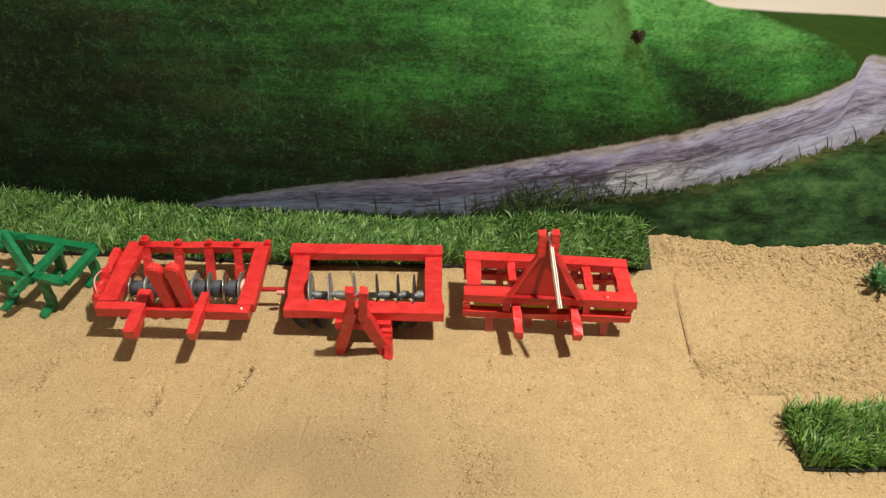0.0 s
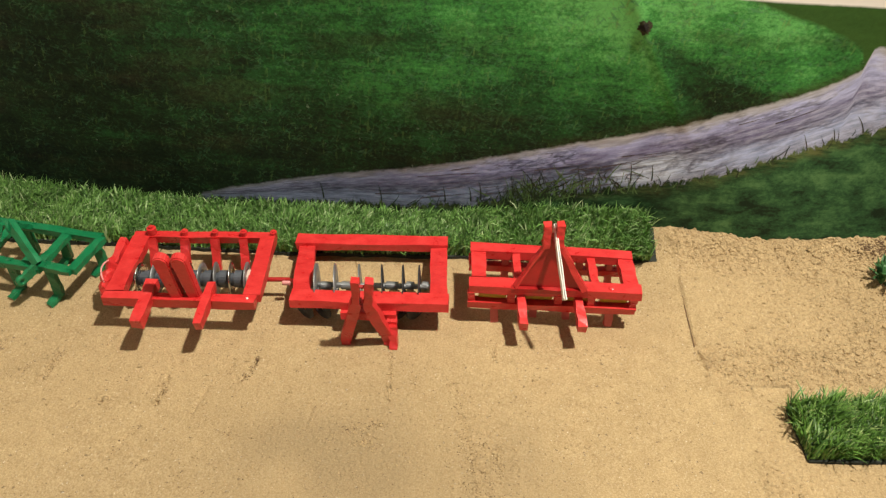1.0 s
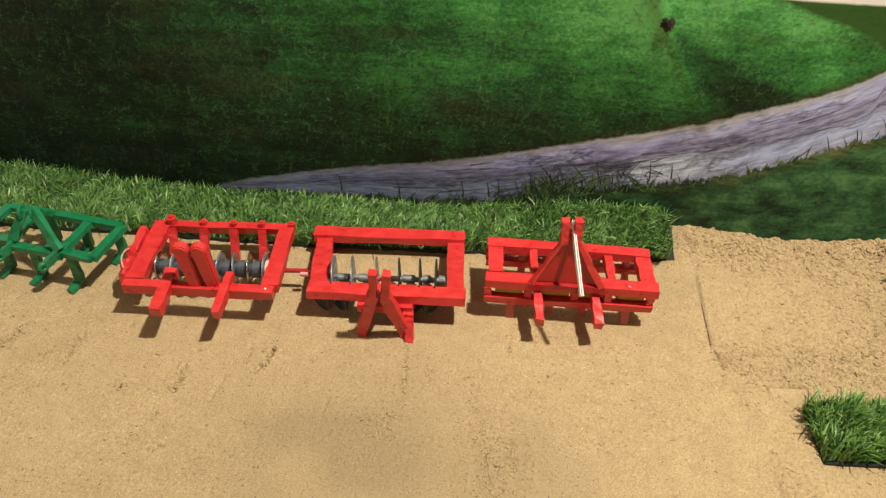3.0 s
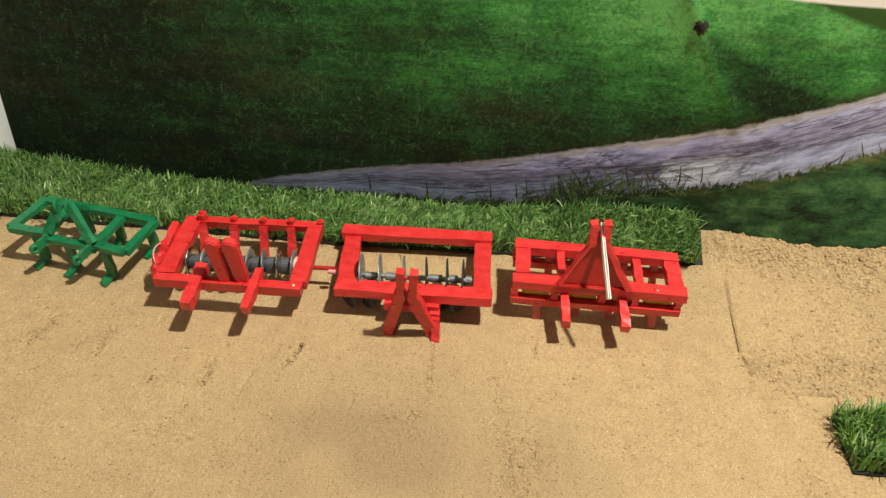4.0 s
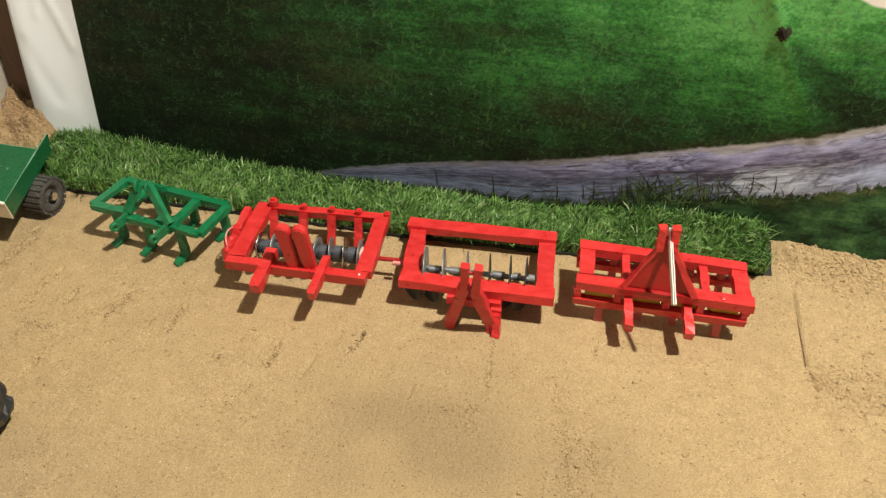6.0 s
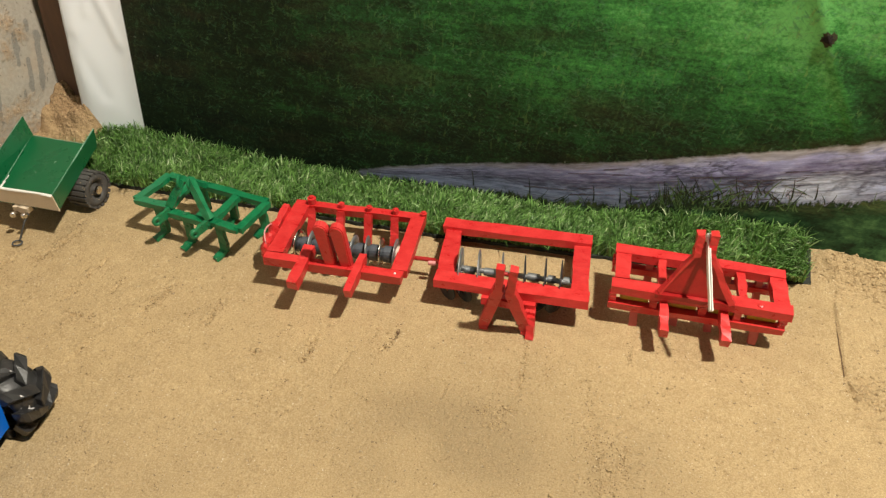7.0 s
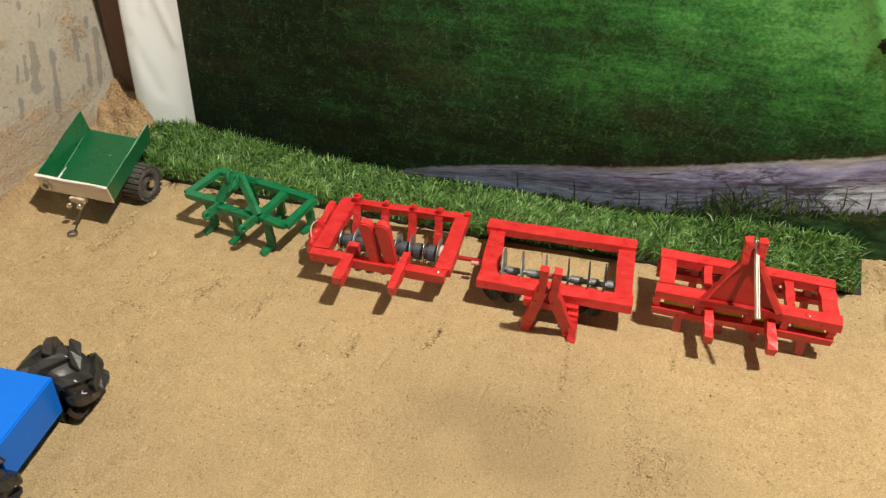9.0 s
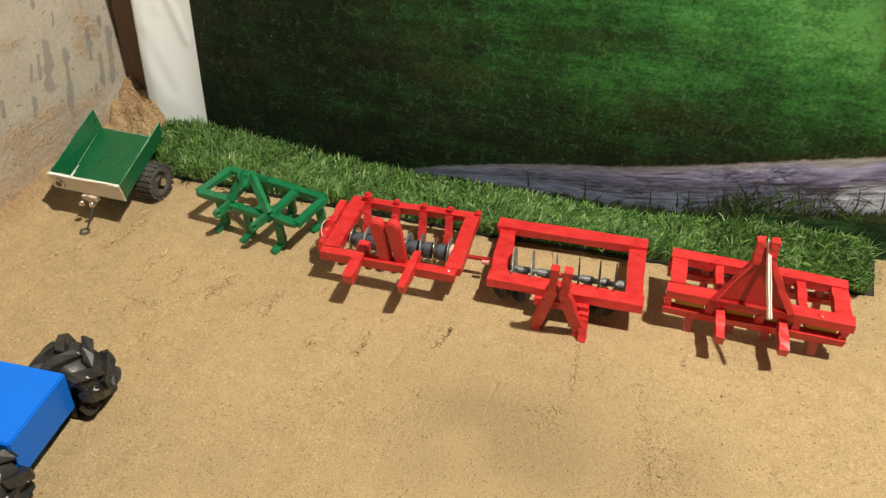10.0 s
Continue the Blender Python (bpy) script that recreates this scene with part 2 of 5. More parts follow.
def poster_material():
    """A printed landscape: a grassy hill, a pale track and a strip of sky; the attributes give each print area's edge."""
    m, nt, b = start_material("printed_landscape")
    co = coords_of(nt)

    def attr(name):
        n = nt.nodes.new("ShaderNodeAttribute")
        n.attribute_name = name
        return n.outputs["Fac"]

    def edge(name, wobble, soft, stretch=None):
        v = maths(nt, "ADD", attr(name), maths(nt, "MULTIPLY", maths(nt, "SUBTRACT", noise_node(nt, co, 60, 4, 0.7, stretch), 0.5), wobble))
        return maths(nt, "ADD", maths(nt, "DIVIDE", v, soft), 0.5, clamp=True)

    tone = attr("print_fold_tone")
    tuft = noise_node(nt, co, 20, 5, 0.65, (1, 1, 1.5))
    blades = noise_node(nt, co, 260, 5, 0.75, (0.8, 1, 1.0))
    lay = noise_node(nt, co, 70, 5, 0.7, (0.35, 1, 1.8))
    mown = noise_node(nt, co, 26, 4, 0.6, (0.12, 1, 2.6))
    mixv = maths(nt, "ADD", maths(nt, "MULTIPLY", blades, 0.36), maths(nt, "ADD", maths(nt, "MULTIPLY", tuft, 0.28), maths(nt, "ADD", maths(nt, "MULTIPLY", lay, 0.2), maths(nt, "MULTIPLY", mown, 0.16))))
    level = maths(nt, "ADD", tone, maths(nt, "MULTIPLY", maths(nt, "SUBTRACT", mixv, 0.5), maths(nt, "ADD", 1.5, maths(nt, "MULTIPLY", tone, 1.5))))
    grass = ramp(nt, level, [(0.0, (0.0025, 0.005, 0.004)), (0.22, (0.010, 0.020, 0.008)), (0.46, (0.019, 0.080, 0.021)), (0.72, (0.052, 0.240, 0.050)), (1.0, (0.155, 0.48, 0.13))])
    clump = ramp(nt, noise_node(nt, co, 34, 4, 0.6), [(0.40, (0, 0, 0)), (0.62, (1, 1, 1))])
    for scale, turn, low, hue in ((120, 0.65, 0.60, (0.075, 0.24, 0.105)), (135, -0.75, 0.60, (0.060, 0.21, 0.085)), (110, 0.15, 0.62, (0.18, 0.33, 0.085)), (150, 1.25, 0.61, (0.14, 0.27, 0.10)), (125, -1.3, 0.61, (0.10, 0.25, 0.12))):
        stem = ramp(nt, noise_node(nt, co, scale, 2, 0.5, (2.3, 1, 0.62), turn), [(low, (0, 0, 0)), (low + 0.05, (1, 1, 1))])
        lit = maths(nt, "MULTIPLY", maths(nt, "MULTIPLY", stem, maths(nt, "ADD", 0.25, clump)), maths(nt, "ADD", 0.045, maths(nt, "MULTIPLY", tone, 0.42)))
        grass = mix(nt, lit, grass, hue)
        gap = ramp(nt, noise_node(nt, co, scale * 0.8, 2, 0.5, (2.4, 1, 0.6), turn * 0.7), [(0.34, (1, 1, 1)), (0.42, (0, 0, 0))])
        grass = mix(nt, maths(nt, "MULTIPLY", gap, 0.14), grass, (0.004, 0.012, 0.004))
    dots = ramp(nt, noise_node(nt, co, 115, 2, 0.5), [(0.735, (0, 0, 0)), (0.775, (1, 1, 1))])
    grass = mix(nt, maths(nt, "MULTIPLY", dots, 0.42), grass, (0.27, 0.34, 0.24))
    brown = ramp(nt, noise_node(nt, co, 9, 4, 0.6, (0.45, 1, 1.9)), [(0.54, (0, 0, 0)), (0.68, (1, 1, 1))])
    grass = mix(nt, maths(nt, "MULTIPLY", brown, 0.38), grass, ramp(nt, blades, [(0.35, (0.012, 0.008, 0.005)), (0.65, (0.058, 0.046, 0.024))]))
    shore = maths(nt, "MULTIPLY", maths(nt, "ADD", maths(nt, "MULTIPLY", attr("track_top"), 60.0), 1.0, clamp=True), maths(nt, "MULTIPLY", attr("track_u"), 0.6, clamp=True))
    shore = maths(nt, "MULTIPLY", shore, ramp(nt, tuft, [(0.40, (0, 0, 0)), (0.58, (1, 1, 1))]))
    grass = mix(nt, maths(nt, "MULTIPLY", shore, 0.65), grass, (0.050, 0.030, 0.014))
    along = nt.nodes.new("ShaderNodeCombineXYZ")
    nt.links.new(attr("track_u"), along.inputs[0])
    nt.links.new(attr("track_v"), along.inputs[1])
    lane = along.outputs["Vector"]
    streak = noise_node(nt, lane, 4.0, 5, 0.62, (1.7, 0.9, 1))
    fine = noise_node(nt, lane, 16.0, 5, 0.7, (0.75, 1.0, 1))
    across = maths(nt, "ADD", attr("track_v"), maths(nt, "MULTIPLY", maths(nt, "SUBTRACT", streak, 0.5), 0.75))
    track = ramp(nt, across, [(0.0, (0.27, 0.31, 0.44)), (0.24, (0.50, 0.62, 0.98)), (0.38, (0.28, 0.33, 0.54)), (0.47, (0.075, 0.075, 0.145)), (0.58, (0.17, 0.15, 0.30)), (0.68, (0.35, 0.36, 0.64)), (0.82, (0.53, 0.57, 0.95)), (0.94, (0.50, 0.50, 0.58))])
    track = mix(nt, 0.34, track, ramp(nt, fine, [(0.36, (0.05, 0.045, 0.075)), (0.50, (0.27, 0.29, 0.45)), (0.66, (0.78, 0.84, 1.0))]))
    track = mix(nt, maths(nt, "MULTIPLY", attr("track_patch"), 0.90), track, ramp(nt, fine, [(0.36, (0.36, 0.42, 0.58)), (0.60, (0.72, 0.82, 1.0))]))
    track = mix(nt, maths(nt, "MULTIPLY", attr("track_dark"), 0.62), track, ramp(nt, fine, [(0.38, (0.025, 0.026, 0.040)), (0.62, (0.16, 0.18, 0.26))]))
    for scale, width, strong in ((2.6, 26.0, 0.75), (5.5, 17.0, 0.6)):
        crack = maths(nt, "SUBTRACT", 1.0, maths(nt, "MULTIPLY", maths(nt, "ABSOLUTE", maths(nt, "SUBTRACT", noise_node(nt, lane, scale, 4, 0.6, (1.4, 1.0, 1)), 0.5)), width), clamp=True)
        some = ramp(nt, noise_node(nt, lane, 2.2, 3, 0.5), [(0.45, (0, 0, 0)), (0.58, (1, 1, 1))])
        track = mix(nt, maths(nt, "MULTIPLY", maths(nt, "MULTIPLY", crack, some), strong), track, (0.030, 0.024, 0.040))
    track = mix(nt, maths(nt, "MULTIPLY", maths(nt, "MULTIPLY", maths(nt, "SUBTRACT", attr("track_u"), 1.35), 0.55, clamp=True), ramp(nt, fine, [(0.40, (0.2, 0.2, 0.2)), (0.60, (1, 1, 1))])), track, (0.68, 0.70, 0.98))
    rim = maths(nt, "SUBTRACT", 1.0, edge("track_top_in", 0.010, 0.022), clamp=True)
    track = mix(nt, maths(nt, "MULTIPLY", rim, 0.85), track, (0.46, 0.44, 0.31))
    track = mix(nt, maths(nt, "MULTIPLY", attr("track_fade"), 0.72), track, ramp(nt, fine, [(0.36, (0.022, 0.026, 0.040)), (0.64, (0.115, 0.135, 0.20))]))
    field = ramp(nt, mixv, [(0.3, (0.026, 0.070, 0.016)), (0.7, (0.060, 0.14, 0.030))])
    colour = mix(nt, edge("hill_out", 0.006, 0.006), grass, field)
    verge = ramp(nt, maths(nt, "ADD", mixv, maths(nt, "MULTIPLY", tuft, 0.6)), [(0.66, (0.012, 0.028, 0.014)), (0.80, (0.036, 0.108, 0.042)), (0.95, (0.100, 0.225, 0.085))])
    near = ramp(nt, maths(nt, "ADD", attr("track_low"), maths(nt, "MULTIPLY", maths(nt, "SUBTRACT", tuft, 0.5), 0.05)), [(0.004, (1, 1, 1)), (0.022, (0, 0, 0))])
    verge = mix(nt, maths(nt, "MULTIPLY", near, 0.6), verge, ramp(nt, lay, [(0.40, (0.010, 0.024, 0.008)), (0.62, (0.22, 0.23, 0.085))]))
    verge = mix(nt, maths(nt, "MULTIPLY", attr("verge_tuft"), ramp(nt, maths(nt, "ADD", maths(nt, "MULTIPLY", tuft, 0.6), maths(nt, "MULTIPLY", lay, 0.4)), [(0.40, (0.95, 0.95, 0.95)), (0.62, (0.25, 0.25, 0.25))])), verge, (0.009, 0.020, 0.009))
    colour = mix(nt, maths(nt, "MULTIPLY", edge("track_top", 0.010, 0.004), 1.0), colour, track)
    colour = mix(nt, edge("track_low", 0.046, 0.004, (2.0, 1, 0.7)), colour, verge)
    colour = mix(nt, edge("sky", 0.002, 0.003), colour, (0.93, 0.90, 0.86))
    colour = mix(nt, edge("margin", 0.0, 0.002), colour, (0.91, 0.945, 0.99))
    nt.links.new(colour, b.inputs["Base Color"])
    b.inputs["Roughness"].default_value = 0.6
    b.inputs["Specular IOR Level"].default_value = 0.15
    bump(nt, b, noise_node(nt, co, 30, 3, 0.5), 0.08, 0.001)
    return m


POSTER = poster_material()

# ---------------------------------------------------------------- builders
ORIGIN = {}
SIGHT_SHIFT = {}  # frame raised over its feet along camera's sight line to fit view, by origin
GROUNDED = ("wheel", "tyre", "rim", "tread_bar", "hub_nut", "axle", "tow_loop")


def thing(name, origin, label, category, group="", kind="", rise=None):
    ob = new(name)
    ob.empty_display_size = 0.02
    ob.location = origin
    ORIGIN[ob] = Vector(origin)
    SIGHT_SHIFT[ORIGIN[ob].to_tuple(3)] = rise
    return tagged(ob, label, category, group, kind)


def part(name, bm, material, parent, label="", smooth=False):
    """Links a bmesh, drawn in world coordinates, as one mesh object under a thing or a part."""
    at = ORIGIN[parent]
    rise = None if name in GROUNDED else SIGHT_SHIFT.get(at.to_tuple(3))
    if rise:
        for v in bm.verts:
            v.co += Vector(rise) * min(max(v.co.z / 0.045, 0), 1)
    bmesh.ops.translate(bm, verts=bm.verts, vec=-at)
    me = bpy.data.meshes.new(name)
    bmesh.ops.recalc_face_normals(bm, faces=bm.faces)
    if smooth:
        for f in bm.faces:
            f.smooth = True
    bm.to_mesh(me)
    bm.free()
    me.materials.append(material)
    ob = new(name, me)
    ob.parent = parent
    ORIGIN[ob] = at
    return tagged(ob, label) if label else ob


def frame_of(p, q, up=(0, 0, 1)):
    d = (Vector(q) - Vector(p)).normalized()
    u = Vector(up)
    if abs(d.dot(u)) > 0.97:
        u = Vector((0, 1, 0))
    s = d.cross(u).normalized()
    return d, s, s.cross(d).normalized()


def bar(p, q, w, h, bevel=0.0020, up=(0, 0, 1), wobble=0.0009, taper=1.0):
    """A hand-cut bar from p to q, w wide and h high, with rounded, slightly uneven edges."""
    bm = bmesh.new()
    d, s, u = frame_of(p, q, up)
    rng = random.Random(repr((tuple(p), tuple(q))))
    n = 5
    rings = []
    for i in range(n + 1):
        t = i / n
        k = 1 + (taper - 1) * t
        c = Vector(p).lerp(Vector(q), t)
        ring = []
        for a, b in ((-1, -1), (1, -1), (1, 1), (-1, 1)):
            j = Vector([rng.uniform(-wobble, wobble) for _ in range(3)])
            ring.append(bm.verts.new(c + s * a * w * k / 2 + u * b * h * k / 2 + j))
        rings.append(ring)
    for a, b in zip(rings, rings[1:]):
        for i in range(4):
            bm.faces.new((a[i], a[(i + 1) % 4], b[(i + 1) % 4], b[i]))
    bm.faces.new(rings[0][::-1]), bm.faces.new(rings[-1])
    sharp = [e for e in bm.edges if len(e.link_faces) == 2 and e.calc_face_angle(0) > 0.8]
    bmesh.ops.bevel(bm, geom=sharp, offset=bevel, segments=2, affect="EDGES", clamp_overlap=True)
    return bm


def rod(p, q, r, n=16, bevel=0.0006, r2=None):
    bm = bmesh.new()
    p, q = Vector(p), Vector(q)
    d, s, u = frame_of(p, q)
    r2 = r if r2 is None else r2
    rings = []
    for c, k in ((p, r), (q, r2)):
        rings.append([bm.verts.new(c + (s * math.cos(a) + u * math.sin(a)) * k) for a in [2 * math.pi * i / n for i in range(n)]])
    for i in range(n):
        bm.faces.new((rings[0][i], rings[0][(i + 1) % n], rings[1][(i + 1) % n], rings[1][i]))
    caps = [bm.faces.new(rings[0][::-1]), bm.faces.new(rings[1])]
    if bevel:
        bmesh.ops.bevel(bm, geom=[e for f in caps for e in f.edges], offset=bevel, segments=2, affect="EDGES", clamp_overlap=True)
    return bm


def lathe(c, axis, profile, n=32, up=(0, 0, 1)):
    """A closed ring of (along, radius) turned about an axis through c."""
    bm = bmesh.new()
    d, s, u = frame_of((0, 0, 0), axis, up)
    rings = [[bm.verts.new(Vector(c) + d * a + (s * math.cos(t) + u * math.sin(t)) * max(r, 0.0002)) for a, r in profile]
             for t in [2 * math.pi * i / n for i in range(n)]]
    k = len(profile)
    for i in range(n):
        a, b = rings[i], rings[(i + 1) % n]
        for j in range(k):
            bm.faces.new((a[j], a[(j + 1) % k], b[(j + 1) % k], b[j]))
    return bm


def ball(c, r, squash=1.0):
    bm = bmesh.new()
    bmesh.ops.create_icosphere(bm, subdivisions=2, radius=r)
    for v in bm.verts:
        v.co.z *= squash
    bmesh.ops.translate(bm, verts=bm.verts, vec=c)
    return bm


def lump(c, r, seed):
    """A rough hand-shaped lump."""
    bm = ball((0, 0, 0), r)
    rng = random.Random(seed)
    for v in bm.verts:
        v.co *= rng.uniform(0.80, 1.12)
        v.co.x *= 0.7
    bmesh.ops.translate(bm, verts=bm.verts, vec=c)
    return bm


def slab(corners, thick, bevel=0.0008):
    """A plate from a ring of corners, thickened along its normal."""
    bm = bmesh.new()
    vs = [Vector(c) for c in corners]
    nrm = (vs[1] - vs[0]).cross(vs[2] - vs[0]).normalized() * thick / 2
    a = [bm.verts.new(v - nrm) for v in vs]
    b = [bm.verts.new(v + nrm) for v in vs]
    bm.faces.new(a[::-1]), bm.faces.new(b)
    k = len(vs)
    for i in range(k):
        bm.faces.new((a[i], a[(i + 1) % k], b[(i + 1) % k], b[i]))
    if bevel:
        bmesh.ops.bevel(bm, geom=bm.edges[:], offset=bevel, segments=2, affect="EDGES", clamp_overlap=True)
    return bm


def tube(points, r, n=8, closed=False):
    """A wire along a line of points."""
    bm = bmesh.new()
    pts = [Vector(p) for p in points]
    rings = []
    k = len(pts)
    for i, c in enumerate(pts):
        d = (pts[(i + 1) % k] if closed or i < k - 1 else c) - (pts[i - 1] if closed or i else c)
        _, s, u = frame_of((0, 0, 0), d)
        rings.append([bm.verts.new(c + (s * math.cos(a) + u * math.sin(a)) * r) for a in [2 * math.pi * j / n for j in range(n)]])
    for i in range(k if closed else k - 1):
        a, b = rings[i], rings[(i + 1) % k]
        for j in range(n):
            bm.faces.new((a[j], a[(j + 1) % n], b[(j + 1) % n], b[j]))
    if not closed:
        bm.faces.new(rings[0][::-1]), bm.faces.new(rings[-1])
    return bm


def grid_object(name, xs, ys, place, material, extra=None, smooth=True):
    """A sheet of len(xs) by len(ys) points; place gives arrays of x, y, z, and extra named values for each point."""
    gx, gy = np.meshgrid(xs, ys)
    co = np.stack(place(gx, gy), -1).reshape(-1, 3)
    nx, ny = len(xs), len(ys)
    i = (np.arange(ny - 1)[:, None] * nx + np.arange(nx - 1)).ravel()
    quads = np.stack([i, i + 1, i + nx + 1, i + nx], 1)
    me = bpy.data.meshes.new(name)
    me.vertices.add(len(co))
    me.vertices.foreach_set("co", co.ravel())
    me.loops.add(quads.size)
    me.loops.foreach_set("vertex_index", quads.ravel())
    me.polygons.add(len(quads))
    me.polygons.foreach_set("loop_start", np.arange(0, quads.size, 4))
    me.polygons.foreach_set("use_smooth", np.full(len(quads), smooth))
    me.update(calc_edges=True)
    me.validate()
    for key, values in (extra(gx, gy) if extra else {}).items():
        me.attributes.new(key, "FLOAT", "POINT").data.foreach_set("value", np.ascontiguousarray(values, dtype=np.float32).ravel())
    me.materials.append(material)
    return new(name, me)


def crumbs_object(name, x, y, r, seed, material):
    """Small uneven lumps of radius r lying on the sand, joined into one mesh."""
    rng = np.random.RandomState(seed)
    bm = bmesh.new()
    bmesh.ops.create_icosphere(bm, subdivisions=1, radius=1)
    base = np.array([v.co for v in bm.verts])
    tris = np.array([[v.index for v in f.verts] for f in bm.faces])
    bm.free()
    n = len(x)
    c = np.stack([x, y, sand_z(x, y) - 0.05 * r], 1)
    shape = base[None] * rng.uniform(0.55, 1.35, (n, len(base), 1)) * rng.uniform(0.6, 1.3, (n, 1, 3)) * np.array([1.15, 1.0, 0.8])
    co = (c[:, None] + shape * r[:, None, None]).reshape(-1, 3)
    faces = (tris[None] + (np.arange(n) * len(base))[:, None, None]).reshape(-1, 3)
    me = bpy.data.meshes.new(name)
    me.vertices.add(len(co))
    me.vertices.foreach_set("co", co.ravel())
    me.loops.add(faces.size)
    me.loops.foreach_set("vertex_index", faces.ravel())
    me.polygons.add(len(faces))
    me.polygons.foreach_set("loop_start", np.arange(0, faces.size, 3))
    me.update(calc_edges=True)
    me.materials.append(material)
    return new(name, me)


def field_noise(x, y, size, seed):
    """Smooth noise from -1 to 1 with features of that size."""
    rng = np.random.RandomState(seed)
    table = rng.uniform(-1, 1, (256, 256))
    u, v = x / size + 1000.3, y / size + 1000.7
    iu, iv = np.floor(u).astype(int), np.floor(v).astype(int)
    fu, fv = u - iu, v - iv
    fu, fv = fu * fu * (3 - 2 * fu), fv * fv * (3 - 2 * fv)
    t = lambda a, b: table[a % 256, b % 256]
    return (t(iu, iv) * (1 - fu) + t(iu + 1, iv) * fu) * (1 - fv) + (t(iu, iv + 1) * (1 - fu) + t(iu + 1, iv + 1) * fu) * fv


def smooth_step(v, a, b):
    t = np.clip((v - a) / (b - a), 0, 1)
    return t * t * (3 - 2 * t)


def line(x, pts):
    return np.interp(x, [p[0] for p in pts], [p[1] for p in pts])


def poster_y(x):
    return 0.117 - 0.119 * x


def wall_west_x(y):
    return -0.731 + 0.20 * y


# ---------------------------------------------------------------- setting
def ridge(x, y, x0, y0, x1, y1, width):
    """How near a point is to a line from one place to another: 1 on it, 0 away from it."""
    dx, dy = x1 - x0, y1 - y0
    t = np.clip(((x - x0) * dx + (y - y0) * dy) / (dx * dx + dy * dy), 0, 1)
    d = np.hypot(x - x0 - t * dx, y - y0 - t * dy)
    return np.exp(-(d / width) ** 2)


def rough_part(x, y):
    """Where the sand is loose and clumpy."""
    edge = 0.505 + 0.10 * np.clip(-0.15 - y, 0, 0.2)
    loose = smooth_step(x - edge + 0.012 * field_noise(x, y, 0.03, 21), 0.0, 0.016)
    band = np.exp(-((y + 0.178 + 0.05 * (x - 0.55)) / 0.040) ** 2)
    amount = 0.42 + 0.62 * band + 0.55 * smooth_step(x, 0.64, 0.76) + 0.5 * smooth_step(y - poster_y(x), -0.085, -0.03)
    amount = np.clip(amount + 0.28 * field_noise(x, y, 0.05, 22), 0.10, 1)
    flat = smooth_step(x, 0.548, 0.552) * smooth_step(-x, -0.598, -0.594) * smooth_step(y, -0.246, -0.242) * smooth_step(-y, 0.209, 0.213)
    loose = loose * amount * (1 - 0.9 * flat)
    mid = (0.42 * np.exp(-((x - 0.240) / 0.040) ** 2 - ((y + 0.33) / 0.09) ** 2) + 0.30 * np.exp(-((x - 0.135) / 0.022) ** 2 - ((y + 0.232) / 0.02) ** 2)) * smooth_step(field_noise(x, y, 0.014, 25), -0.5, 0.5)
    return np.clip(loose + mid, 0, 1)


def grey_part(x, y):
    """Where soft shade is painted into the raked sand as greyer, darker patches."""
    v = 1.0 * np.exp(-((x - 0.09) / 0.15) ** 2 - ((y + 0.31) / 0.11) ** 2) + 0.4 * np.exp(-((x - 0.27) / 0.07) ** 2 - ((y + 0.37) / 0.13) ** 2) + 0.4 * np.exp(-((x + 0.22) / 0.10) ** 2 - ((y + 0.42) / 0.08) ** 2)
    return np.clip(v * (1 + 0.5 * field_noise(x, y, 0.05, 28)), 0, 1)


MARKS = [  # short furrows and scrapes: x0 y0 x1 y1 width depth
    (0.501, -0.150, 0.512, -0.235, 0.0022, 0.0022), (0.530, -0.222, 0.585, -0.222, 0.004, 0.0012),
    (-0.030, -0.168, -0.033, -0.188, 0.0035, 0.0050), (-0.038, -0.193, -0.046, -0.205, 0.0030, 0.0025), (-0.188, -0.229, -0.192, -0.231, 0.0035, 0.0040),
    (-0.269, -0.155, -0.274, -0.199, 0.0030, 0.0024), (-0.128, -0.194, -0.130, -0.237, 0.0026, 0.0024), (-0.424, -0.135, -0.426, -0.172, 0.003, 0.0018),
    (-0.347, -0.141, -0.367, -0.190, 0.005, 0.0024), (-0.469, -0.100, -0.480, -0.184, 0.004, 0.0018), (-0.463, -0.211, -0.421, -0.215, 0.004, 0.0020),
    (-0.541, -0.052, -0.566, -0.125, 0.006, 0.0042), (-0.548, -0.030, -0.553, -0.036, 0.004, 0.0050), (-0.60, -0.12, -0.66, -0.20, 0.006, 0.0030), (0.133, -0.15, 0.134, -0.235, 0.0014, 0.0014),
    (0.257, -0.145, 0.257, -0.175, 0.0016, 0.0012), (0.206, -0.204, 0.222, -0.279, 0.0020, 0.0012), (0.345, -0.28, 0.355, -0.31, 0.003, 0.0015),
    (-0.30, -0.43, -0.37, -0.57, 0.009, 0.0012),
]
